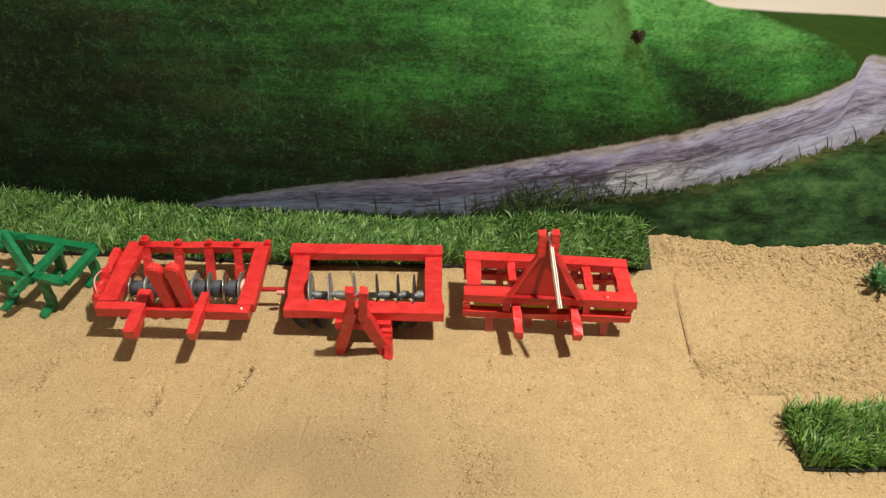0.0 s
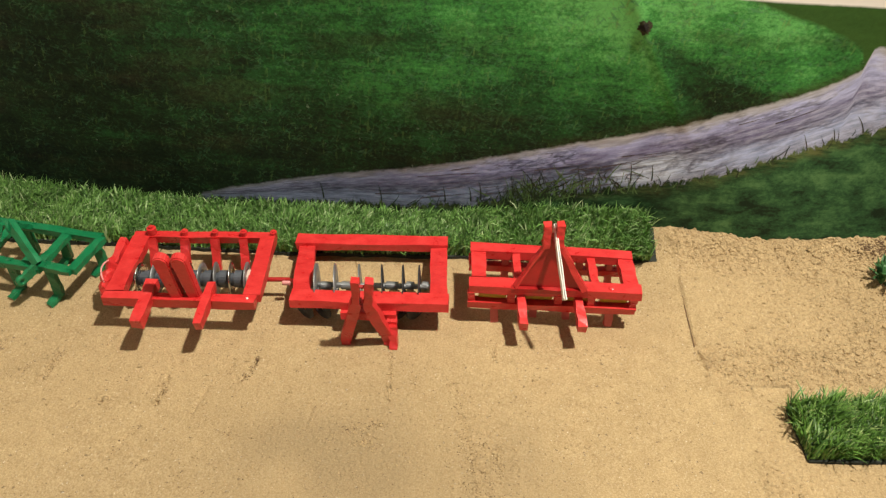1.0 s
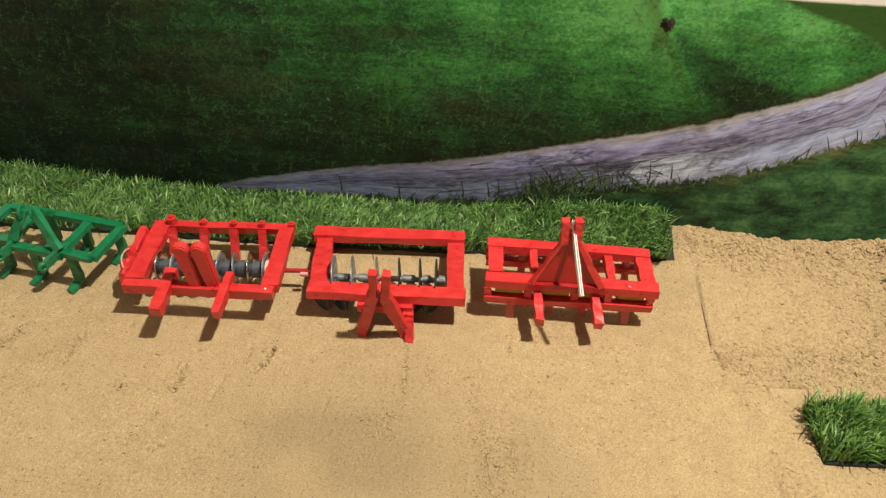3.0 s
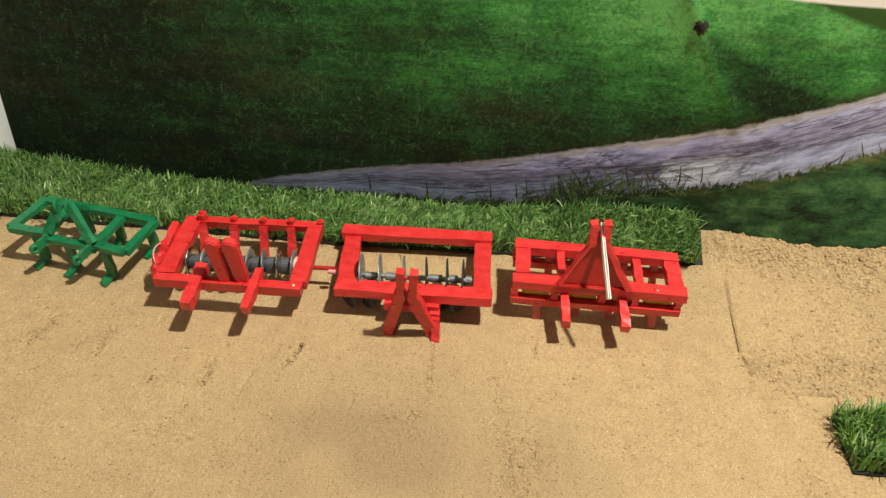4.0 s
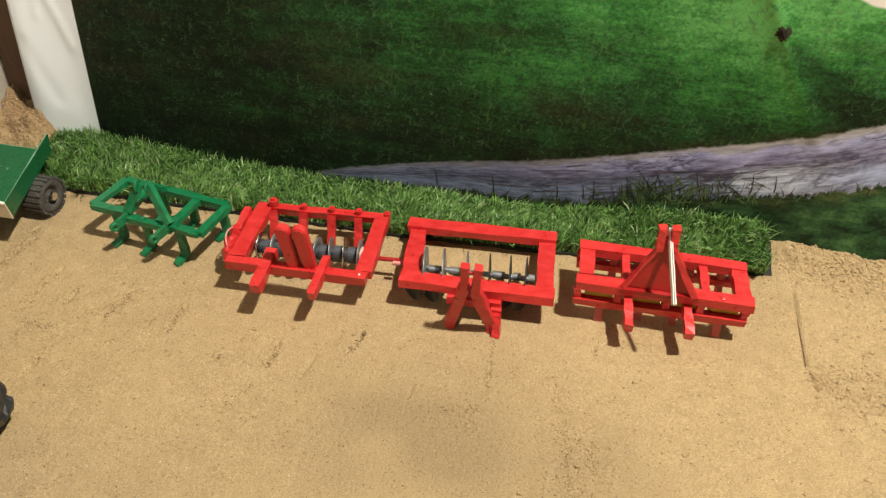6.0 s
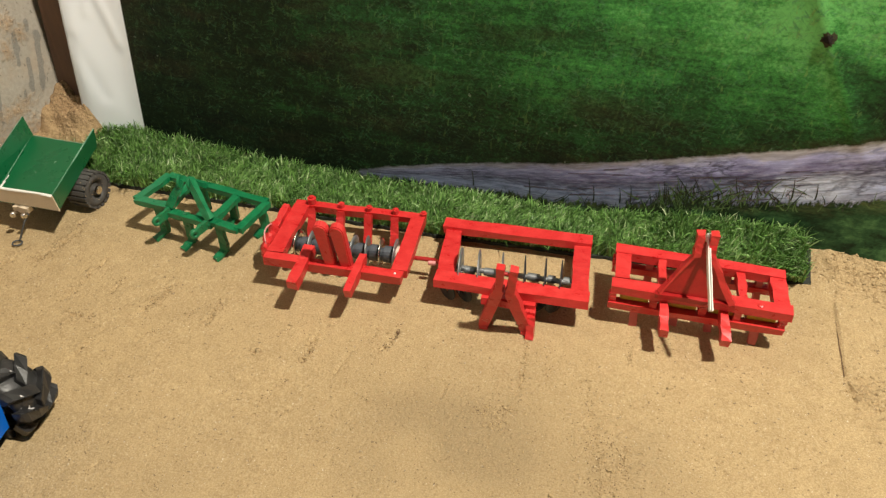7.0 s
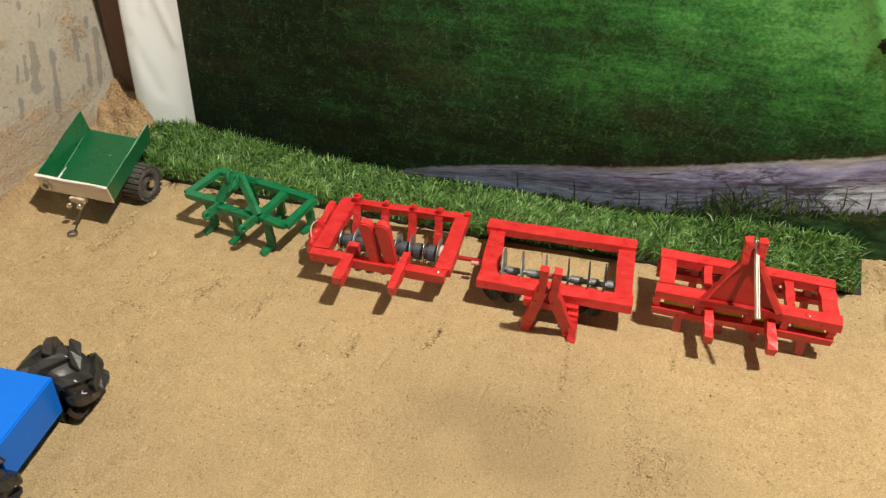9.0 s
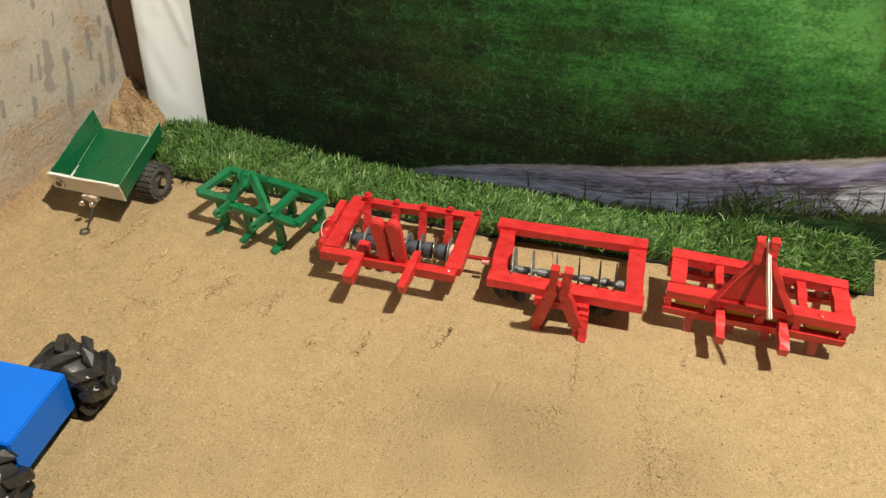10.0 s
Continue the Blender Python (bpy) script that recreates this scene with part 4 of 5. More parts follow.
def turf_strip():
    ob = thing("artificial_turf_strip", (0, 0.08, 0), "long strip of green artificial grass along the poster", "artificial grass")
    xs, ts = np.linspace(-0.70, 0.4865, 90), np.linspace(0, 1, 7)
    bm = bmesh.new()
    rng = np.random.RandomState(10)
    rows = []
    for x in xs:
        f, b = float(turf_front(x)) - 0.0015 + rng.uniform(-0.0016, 0.0016), poster_y(x) - 0.012
        top = [(f + (b - f) * t, 0.0055 + float(turf_rise(x, f + (b - f) * t))) for t in ts]
        ring = top + [(y, z - 0.0085) for y, z in top[::-1]]
        rows.append([bm.verts.new((x, y, z)) for y, z in ring])
    k = len(rows[0])
    for a, b in zip(rows, rows[1:]):
        for i in range(k):
            bm.faces.new((a[i], a[(i + 1) % k], b[(i + 1) % k], b[i]))
    for row in (rows[0][::-1], rows[-1]):
        for i in range(len(ts) - 1):
            bm.faces.new((row[i], row[i + 1], row[k - 2 - i], row[k - 1 - i]))
    part("backing", bm, BACKING, ob, "black woven backing mat")
    rng = np.random.RandomState(11)
    n = 42000
    x = rng.uniform(-0.705, 0.486, n)
    y = turf_front(x) + (poster_y(x) - 0.009 - turf_front(x)) * rng.uniform(0, 1, n)
    # blades stand in stitched tufts
    x = np.clip(np.round(x / 0.0045) * 0.0045 + rng.normal(0, 0.0011, n), -0.705, 0.4760)
    z = 0.005 + turf_rise(x, y)
    h = rng.normal(0.0245, 0.0036, n).clip(0.013, 0.032) * (1 + 0.14 * field_noise(x, y, 0.05, 31)) * (1 + 0.30 * smooth_step(x, 0.12, 0.40) + 0.22 * smooth_step(-x, 0.30, 0.58))
    w = rng.uniform(0.0013, 0.0030, n)
    free = 1 - smooth_step(x, 0.445, 0.474)
    sway = np.stack([(0.34 + 0.25 * field_noise(x, y, 0.045, 32) + 0.30 * field_noise(x, y, 0.014, 37)) * free - 0.50 * (1 - free), 0.02 + 0.25 * field_noise(x, y, 0.045, 33) + 0.35 * field_noise(x, y, 0.014, 38)], 1)
    back = (poster_y(x) - y) < 0.02
    sway[back, 1] -= 0.12
    h[back] *= 1.12
    b = blades_object("turf", np.stack([x, y, z], 1), h, w, sway, BLADES, 12, 0.40)
    b.location = -Vector(ob.location)
    b.parent = ob
    tagged(b, "dense green plastic pile", kind="stuff")


def turf_patch():
    ob = thing("artificial_turf_patch", (0.65, -0.28, 0), "small rectangular patch of dark green artificial grass on sand", "artificial grass")
    x0, x1, y0, y1 = 0.579, 0.735, -0.3145, -0.245
    part("backing", slab([(x0, y0, 0.001), (x1, y0 - 0.004, 0.001), (x1, y1, 0.001), (x0, y1, 0.001)], 0.006, 0.0008), BACKING, ob, "black woven backing mat")
    rng = np.random.RandomState(14)
    n = 9000
    x, y = rng.uniform(x0, x1, n), rng.uniform(y0 + 0.002, y1, n)
    h = rng.normal(0.0205, 0.0050, n).clip(0.009, 0.030)
    sway = np.stack([0.05 + 0.6 * field_noise(x, y, 0.018, 35), 0.08 + 0.5 * field_noise(x, y, 0.018, 36)], 1)
    sway[:, 0] += 0.30
    sway[y < y0 + 0.009, 1] += 0.10
    b = blades_object("turf", np.stack([x, y, np.full(n, 0.003)], 1), h, rng.uniform(0.0015, 0.0031, n), sway, PATCH_BLADES, 15)
    b.location = -Vector(ob.location)
    b.parent = ob
    tagged(b, "dense dark green plastic pile", kind="stuff")


turf_strip()
turf_patch()


def clods():
    """Loose crumbs of sand, thickest where the ground is rough."""
    rng = np.random.RandomState(41)
    x, y = rng.uniform(-0.72, 0.86, 90000), rng.uniform(-0.55, 0.10, 90000)
    keep = (rng.uniform(0, 1, 90000) < 0.05 + 0.85 * rough_part(x, y) ** 1.2 + 0.15 * grey_part(x, y))
    x, y = x[keep], y[keep]
    size = 0.00028 + 0.00034 * rough_part(x, y)
    bx = rng.uniform(0.49, 0.86, 900)
    x, y, size = np.concatenate([x, bx]), np.concatenate([y, poster_y(bx) - rng.uniform(0.006, 0.045, 900)]), np.concatenate([size, np.full(900, 0.00045)])
    for x0, y0, x1, y1, w, d in MARKS:
        k = rng.poisson(10 + 350 * math.hypot(x1 - x0, y1 - y0))
        t = rng.uniform(-0.1, 1.1, k)
        x = np.concatenate([x, x0 + (x1 - x0) * t + rng.normal(0, w * 1.3, k)])
        y = np.concatenate([y, y0 + (y1 - y0) * t + rng.normal(0, w * 1.3, k)])
        size = np.concatenate([size, np.full(k, 0.00025 + d * 0.08)])
    for x0, y0, x1, y1, w, k, r in TRAILS:
        t = rng.uniform(0, 1, k)
        x = np.concatenate([x, x0 + (x1 - x0) * t + rng.normal(0, w, k)])
        y = np.concatenate([y, y0 + (y1 - y0) * t + rng.normal(0, w * 0.8, k)])
        size = np.concatenate([size, np.full(k, r)])
    ha, hr = rng.uniform(0, 2 * np.pi, 400), rng.uniform(0, 0.05, 400)
    x, y, size = np.concatenate([x, -0.665 + hr * np.cos(ha)]), np.concatenate([y, 0.180 + hr * np.sin(ha)]), np.concatenate([size, np.full(400, 0.00032)])
    keep = (y < poster_y(x) - 0.006) & ~((x < 0.49) & (x > -0.64) & (y > line(x, FRONT) - 0.004)) & (x > wall_west_x(y) + 0.002)
    x, y, size = x[keep], y[keep], size[keep]
    n = len(x)
    r = (rng.gamma(2.0, 1.0, n) * size).clip(0.0003, 0.0026)
    ob = crumbs_object("sand_crumbs", x, y, r, 42, SAND)
    tagged(ob, "loose crumbs of golden brown sand on the ground", "sand", kind="stuff")


clods()


def soil_crumbs():
    """Small dark bits: soil in clusters, and shade of pits along marks and trails."""
    rng = np.random.RandomState(29)
    xs, ys, rs = [], [], []
    for cx, cy, sx, sy, n, r in ((-0.031, -0.177, 0.0022, 0.008, 26, 0.0015), (-0.041, -0.196, 0.005, 0.005, 9, 0.0009), (-0.189, -0.230, 0.002, 0.0015, 6, 0.0015), (-0.553, -0.035, 0.002, 0.002, 8, 0.0020),
                                 (-0.124, -0.218, 0.003, 0.014, 8, 0.0009), (-0.265, -0.195, 0.006, 0.005, 7, 0.0010), (0.47, -0.008, 0.008, 0.007, 12, 0.0012), (0.790, 0.008, 0.018, 0.006, 260, 0.0024),
                                 (0.20, -0.20, 0.35, 0.10, 70, 0.0006), (0.60, -0.12, 0.08, 0.07, 60, 0.0007)):
        xs.append(rng.normal(cx, sx, n)), ys.append(rng.normal(cy, sy, n)), rs.append(r * rng.uniform(0.3, 1.0, n))
    # Dark bits put in for the shade of pits along the furrows.
    for x0, y0, x1, y1, w, d in [m for m in MARKS if m[0] < -0.02 and m[4] < 0.006]:
        t = rng.uniform(0, 1, 8)
        xs.append(x0 + (x1 - x0) * t + rng.normal(0, 0.0020, 8)), ys.append(y0 + (y1 - y0) * t + rng.normal(0, 0.0020, 8)), rs.append(rng.uniform(0.0003, 0.0009, 8))
    gx, gy = rng.uniform(-0.62, 0.50, 5200), rng.uniform(-0.48, -0.10, 5200)
    some = rng.uniform(0, 1, 5200) < 0.02 + 0.22 * grey_part(gx, gy) + 0.34 * smooth_step(field_noise(gx * 0.8, gy, 0.05, 27), 0.15, 0.7)
    gx, gy = gx[some], gy[some]
    xs.append(gx), ys.append(gy), rs.append(rng.uniform(0.0003, 0.0008, len(gx)))
    # Dark bits standing in for shaded gaps between strewn crumbs.
    for x0, y0, x1, y1, w, k, r in TRAILS:
        few = k * 3 // 5
        t = rng.uniform(0, 1, few)
        xs.append(x0 + (x1 - x0) * t + rng.normal(0, w * 0.9, few)), ys.append(y0 + (y1 - y0) * t + rng.normal(0, w * 0.7, few)), rs.append(rng.uniform(0.0003, 0.0008, few))
    x, y, r = np.concatenate(xs), np.concatenate(ys), np.concatenate(rs)
    keep = (y < 0.0) | (x > 0.45)
    ob = crumbs_object("soil_crumbs", x[keep], y[keep], r[keep], 30, DARK_BITS)
    tagged(ob, "dark brown soil crumbs, and dark bits for shaded pits in sand", "soil", kind="stuff")


DARK_BITS = surface("dark_bits", (0.070, 0.040, 0.021), (0.21, 0.13, 0.068), 300, 1200, 0.95)
soil_crumbs()
# Dark strip added for the shadow line along the step in the sand.
board = thing("step_line", (0.505, -0.09, 0), "thin dark strip for the shadow line along a step in sand", "board")
part("step_shade_strip", bar((0.5090, -0.033, -0.0020), (0.5004, -0.150, -0.0020), 0.0012, 0.0075, 0.0003, wobble=0.0005), DARK_BITS, board)


# ---------------------------------------------------------------- red roller harrow
def roller_harrow():
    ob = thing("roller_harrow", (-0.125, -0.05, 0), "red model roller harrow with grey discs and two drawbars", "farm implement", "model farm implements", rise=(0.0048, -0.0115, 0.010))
    T = 0.0120
    part("back_bar", bar((-0.2225, 0.0192, 0.0348), (-0.0330, 0.0176, 0.0348), 0.0120, 0.0100), RED, ob)
    part("front_bar", bar((-0.2206, -0.1053, 0.0405), (-0.0352, -0.1130, 0.0405), 0.0135, 0.0130), RED, ob)
    part("side_bar", bar((-0.2127, 0.0149, 0.0352), (-0.2092, -0.0990, 0.0415), 0.0215, T), RED, ob)
    part("side_bar", bar((-0.0427, 0.0139, 0.0352), (-0.0405, -0.1065, 0.0415), 0.0205, T), RED, ob)
    for x, y in ((-0.1990, 0.0205), (-0.1555, 0.0190), (-0.1148, 0.0180), (-0.0765, 0.0180), (-0.0365, 0.0170)):
        if x == -0.1990:
            knob = rod((x, y, 0.038), (x, y, 0.0520), 0.0062, 16, 0.003)
        else:
            knob = rod((x, y, 0.037), (x + 0.0006, y, 0.0475), 0.0045, 12, 0.0018)
        part("peg", knob, RED, ob)
        if x < -0.05:
            part("tine", bar((x + 0.001, y - 0.008, 0.038), (x + 0.004, y - 0.030, 0.004), 0.011, 0.008, 0.002), RED, ob)
    # roller
    axle = part("axle", rod((-0.243, -0.0610, 0.033), (-0.0005, -0.0640, 0.033), 0.0030), DARK_RED, ob, "dark red axle rod")
    part("axle_tip", rod((-0.012, -0.0650, 0.0285), (-0.002, -0.0652, 0.0285), 0.0030), PINK, ob, "pale pink axle end")
    roller = part("roller", rod((-0.198, -0.0615, 0.033), (-0.050, -0.0635, 0.033), 0.0085, 20), BUSH, ob, "grey roller tube")
    rng = random.Random(3)
    for i in range(8):
        x = -0.190 + 0.0190 * i
        r = 0.0215 if i % 2 else 0.0205
        tilt = rng.uniform(-0.10, 0.10)
        disc = lathe((x, -0.0625, 0.0335), (1, tilt, rng.uniform(-0.05, 0.05)), [(-0.0005, 0.009), (0.0006, 0.016), (-0.0004, r), (0.0006, r), (0.0016, 0.016), (0.0005, 0.009)], 36)
        part("disc", disc, (CHROME, STEEL, STEEL)[i % 3], roller, smooth=True)
        if i < 7:
            part("bushing", rod((x + 0.004, -0.0625, 0.033), (x + 0.016, -0.0625, 0.033), 0.0112, 20, 0.001), BUSH, roller)
    part("end_cap", rod((-0.055, -0.0635, 0.033), (-0.051, -0.0635, 0.033), 0.0135, 20, 0.001), surface("pale_cap", (0.5, 0.34, 0.28), (0.72, 0.60, 0.52)), roller, "pale worn end cap")
    # hitch
    for x in (-0.1350, -0.1140):
        on = lambda dx, z: (x + dx + (0.118 - z) * 0.075, -0.1060 - (z - 0.045) * 0.10, z)
        top = [on(0.0090 * math.cos(a), 0.1070 + 0.0085 * math.sin(a)) for a in [math.pi * (1 - i / 8) for i in range(9)]]
        post_ = slab(top + [on(0.0070, 0.040), on(-0.0070, 0.040)], 0.0120, 0.0025)
        part("hitch_post", post_, RED, ob)
    part("hitch_pin", rod((-0.138, -0.1110, 0.098), (-0.116, -0.1110, 0.098), 0.0030), WORN_RED, ob)
    for a, b in (((-0.1635, -0.0880, 0.0500), (-0.1665, -0.1530, 0.0430)), ((-0.0905, -0.0930, 0.0500), (-0.0940, -0.1560, 0.0430))):
        part("drawbar", bar(a, b, 0.0140 if a[0] < -0.12 else 0.0098, 0.0140, 0.0020), RED, ob)
    # spool with string on the outer side
    part("bracket", bar((-0.2265, -0.002, 0.046), (-0.2310, -0.040, 0.036), 0.010, 0.013, 0.0028), RED, ob)
    for y, z, r in ((-0.040, 0.036, 0.0125), (-0.060, 0.031, 0.0140), (-0.078, 0.030, 0.0105)):
        part("lump", lump((-0.2330, y, z), r, int(-y * 1000)), RED, ob)
    part("string", tube([(-0.2345 + 0.003 * math.cos(a * 2), -0.056 + 0.020 * math.cos(a), 0.040 + 0.009 * math.sin(a)) for a in [2 * math.pi * i / 24 for i in range(24)]], 0.0010, 6, True), PINK, ob, "loop of pink string")
    part("screw", ball((-0.0445, -0.1130, 0.0470), 0.0016), STRING, ob, "white screw head")
    return ob


roller_harrow()


# ---------------------------------------------------------------- red disc harrow
def disc_harrow():
    ob = thing("disc_harrow", (0.10, -0.06, 0), "red model disc harrow with six thin steel discs", "farm implement", "model farm implements")
    part("back_bar", bar((-0.0040, 0.0162, 0.0300), (0.2004, 0.0106, 0.0300), 0.0200, 0.0115), RED, ob)
    part("front_bar", bar((0.0080, -0.1085, 0.0430), (0.2015, -0.1170, 0.0430), 0.0210, 0.0120), RED, ob)
    part("side_bar", bar((0.0109, 0.0063, 0.0250), (0.0205, -0.0985, 0.0410), 0.0225, 0.0120), RED, ob)
    part("side_bar", bar((0.1886, 0.0002, 0.0250), (0.1890, -0.1060, 0.0410), 0.0215, 0.0120), RED, ob)
    shaft = part("shaft", rod((0.022, -0.0725, 0.0330), (0.188, -0.0775, 0.0330), 0.0035), STEEL, ob, "grey steel shaft")
    for x0, x1 in ((0.040, 0.054), (0.066, 0.084), (0.122, 0.138), (0.148, 0.158), (0.168, 0.176)):
        part("spacer", rod((x0, -0.0745, 0.033), (x1, -0.0755, 0.033), 0.0052), STEEL, shaft)
    for i, (x, turn) in enumerate(((0.0360, 0.05), (0.0600, 0.07), (0.0905, 0.07), (0.1190, 0.06), (0.1450, 0.02), (0.1650, -0.01))):
        y = -0.0782 - 0.03 * (x - 0.03)
        disc = lathe((x, y, 0.0335), (1, turn, 0.02), [(-0.0006, 0.004), (0.0004, 0.018), (-0.0006, 0.0305), (0.0006, 0.0305), (0.0016, 0.018), (0.0006, 0.004)], 40)
        part("disc", disc, STEEL if i < 3 else BLACK_STEEL, ob, "thin dished steel disc", True)
    for x, y in ((0.020, -0.100), (0.188, -0.104)):
        part("bearing_block", bar((x, y + 0.026, 0.034), (x, y + 0.002, 0.034), 0.014, 0.012), RED, ob)
    part("bolt", rod((0.0015, -0.066, 0.033), (0.0120, -0.066, 0.033), 0.003), DARK_RED, ob)
    part("hitch_plate", bar((0.0700, -0.1180, 0.0310), (0.1385, -0.1225, 0.0310), 0.0190, 0.0110), RED, ob)
    part("hitch_step", bar((0.1270, -0.1310, 0.0250), (0.1390, -0.1320, 0.0250), 0.0110, 0.0100), RED, ob)
    for top, mid, foot in (((0.0977, -0.1625, 0.1215), (0.0955, -0.1565, 0.0760), (0.0765, -0.1400, 0.0070)), ((0.1134, -0.1620, 0.1195), (0.1085, -0.1560, 0.0730), (0.1290, -0.1410, 0.0070))):
        part("hitch_post", bar(top, mid, 0.0092, 0.0100, 0.0012, (0, -1, 0)), RED, ob)
        part("hitch_leg", bar((mid[0], mid[1], mid[2] + 0.008), foot, 0.0128, 0.0120, 0.0016, (0, -1, 0)), RED, ob)
        part("foot", bar((foot[0], foot[1] + 0.002, 0.012), (foot[0], foot[1] - 0.001, -0.001), 0.0110, 0.0120), RED, ob)
    part("side_foot", bar((0.1345, -0.1400, 0.0270), (0.1350, -0.1500, -0.0010), 0.0100, 0.0110, 0.0014, (0, -1, 0)), RED, ob)
    for x, turn in ((0.0225, 1.3), (0.0440, 1.3), (0.1420, -1.0), (0.1610, -1.0)):
        disc = lathe((x, -0.1060, 0.0230), (1, turn, 0.05), [(-0.0008, 0.003), (0.0006, 0.009), (-0.0006, 0.0155), (0.0008, 0.0155), (0.0018, 0.009), (0.0008, 0.003)], 32)
        part("small_disc", disc, BLACK_STEEL, ob, "small dark disc under the front bar", True)
    part("hitch_link", bar((0.1000, -0.1170, 0.0440), (0.1015, -0.1560, 0.0720), 0.0180, 0.0090), DARK_RED, ob)
    part("hitch_pin", rod((0.0940, -0.1620, 0.1120), (0.1170, -0.1620, 0.1100), 0.0022), DARK_RED, ob)
    return ob


disc_harrow()


# ---------------------------------------------------------------- red cultivator with triangular hitch
def hitch_cultivator():
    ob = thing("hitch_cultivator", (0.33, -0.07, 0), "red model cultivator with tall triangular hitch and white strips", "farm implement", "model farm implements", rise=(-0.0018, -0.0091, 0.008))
    part("back_bar", bar((0.2320, -0.0265, 0.0510), (0.4350, -0.0430, 0.0510), 0.0165, 0.0120), RED, ob)
    part("front_bar", bar((0.2280, -0.0920, 0.0510), (0.4350, -0.1065, 0.0510), 0.0185, 0.0120), RED, ob)
    part("side_bar", bar((0.2420, -0.0330, 0.0500), (0.2400, -0.0830, 0.0500), 0.0180, 0.0115), RED, ob)
    part("side_bar", bar((0.4245, -0.0490, 0.0500), (0.4245, -0.0985, 0.0500), 0.0180, 0.0115), RED, ob)
    for x in (0.2890, 0.3825):
        part("cross_bar", bar((x, -0.036, 0.0495), (x - 0.001, -0.094, 0.0495), 0.0100, 0.0110), RED, ob)
    part("lower_rail", bar((0.2265, -0.0985, 0.0280), (0.4300, -0.1110, 0.0280), 0.0120, 0.0100), RED, ob)
    part("lower_rail", bar((0.2300, -0.0300, 0.0280), (0.4300, -0.0440, 0.0280), 0.0100, 0.0100), RED, ob)
    for x, y in ((0.2310, -0.0975), (0.2795, -0.1010), (0.3360, -0.1045), (0.3760, -0.1070), (0.4265, -0.1100), (0.2340, -0.0300), (0.4260, -0.0430)):
        part("spacer", bar((x, y, 0.030), (x, y, 0.046), 0.0085, 0.0085), RED, ob)
    for x0, x1 in ((0.240, 0.274), (0.286, 0.330), (0.344, 0.372), (0.388, 0.420)):
        part("roller", rod((x0, -0.0930 - 0.06 * (x0 - 0.24), 0.0375), (x1, -0.0930 - 0.06 * (x1 - 0.24), 0.0375), 0.0048), YELLOW, ob, "yellow plastic roller")
    # tall hitch
    lt, rt, lb, rb = Vector((0.3160, -0.0950, 0.147)), Vector((0.3312, -0.0950, 0.147)), Vector((0.2830, -0.1050, 0.0600)), Vector((0.3650, -0.1115, 0.0600))
    part("hitch_plate", slab([lb + Vector((0.004, 0.003, 0)), rb + Vector((-0.004, 0.003, 0)), Vector((0.3280, -0.0930, 0.126)), Vector((0.3185, -0.0930, 0.126))], 0.0040), DARK_RED, ob, "dark red triangular plate")
    for a, b in ((lt, lb), (rt, rb)):
        part("hitch_post", bar(a, (a.x, a.y - 0.003, 0.116), 0.0088, 0.0110, 0.0016, (0, -1, 0)), RED, ob)
        part("hitch_leg", bar((a.x, a.y - 0.003, 0.121), b, 0.0035 if a is lt else 0.0065, 0.0085, 0.0012, (0, -1, 0)), RED, ob)
    part("hitch_foot_bar", bar((0.2790, -0.1055, 0.0570), (0.3690, -0.1120, 0.0570), 0.0080, 0.0070), DARK_RED, ob)
    for dx in (-0.0011, 0.0011):
        part("white_strip", bar((0.3252 + dx, -0.0860, 0.1385), (0.3335 + dx, -0.1570, 0.0870), 0.0013, 0.0085, 0.0003, (0, 0, 1), 0.0003), STRING, ob, "thin white plastic strip jutting from the hitch")
    part("strip_clip", bar((0.3215, -0.0925, 0.1290), (0.3285, -0.0930, 0.1290), 0.0040, 0.0050, 0.0012), DARK_RED, ob)
    for a, b in (((0.2905, -0.0930, 0.0420), (0.2915, -0.1470, 0.0330)), ((0.3600, -0.0990, 0.0420), (0.3605, -0.1510, 0.0330))):
        part("drawbar", bar(a, b, 0.0100, 0.0120, 0.0012), RED, ob)
    for x, y, back in ((0.2590, -0.1010, 0), (0.3090, -0.0920, 0), (0.3495, -0.0960, 0), (0.4010, -0.1080, 0), (0.2750, -0.040, 1), (0.3700, -0.048, 1), (0.4080, -0.050, 1)):
        part("tine", bar((x + 0.001, y + 0.012, 0.045), (x, y - 0.004, -0.001), 0.0090, 0.0060, 0.0010), WORN_RED, ob, "worn red wooden tine")
    part("paint_blob", ball((0.3990, -0.1060, 0.0575), 0.0045, 0.5), RED, ob)
    return ob


hitch_cultivator()


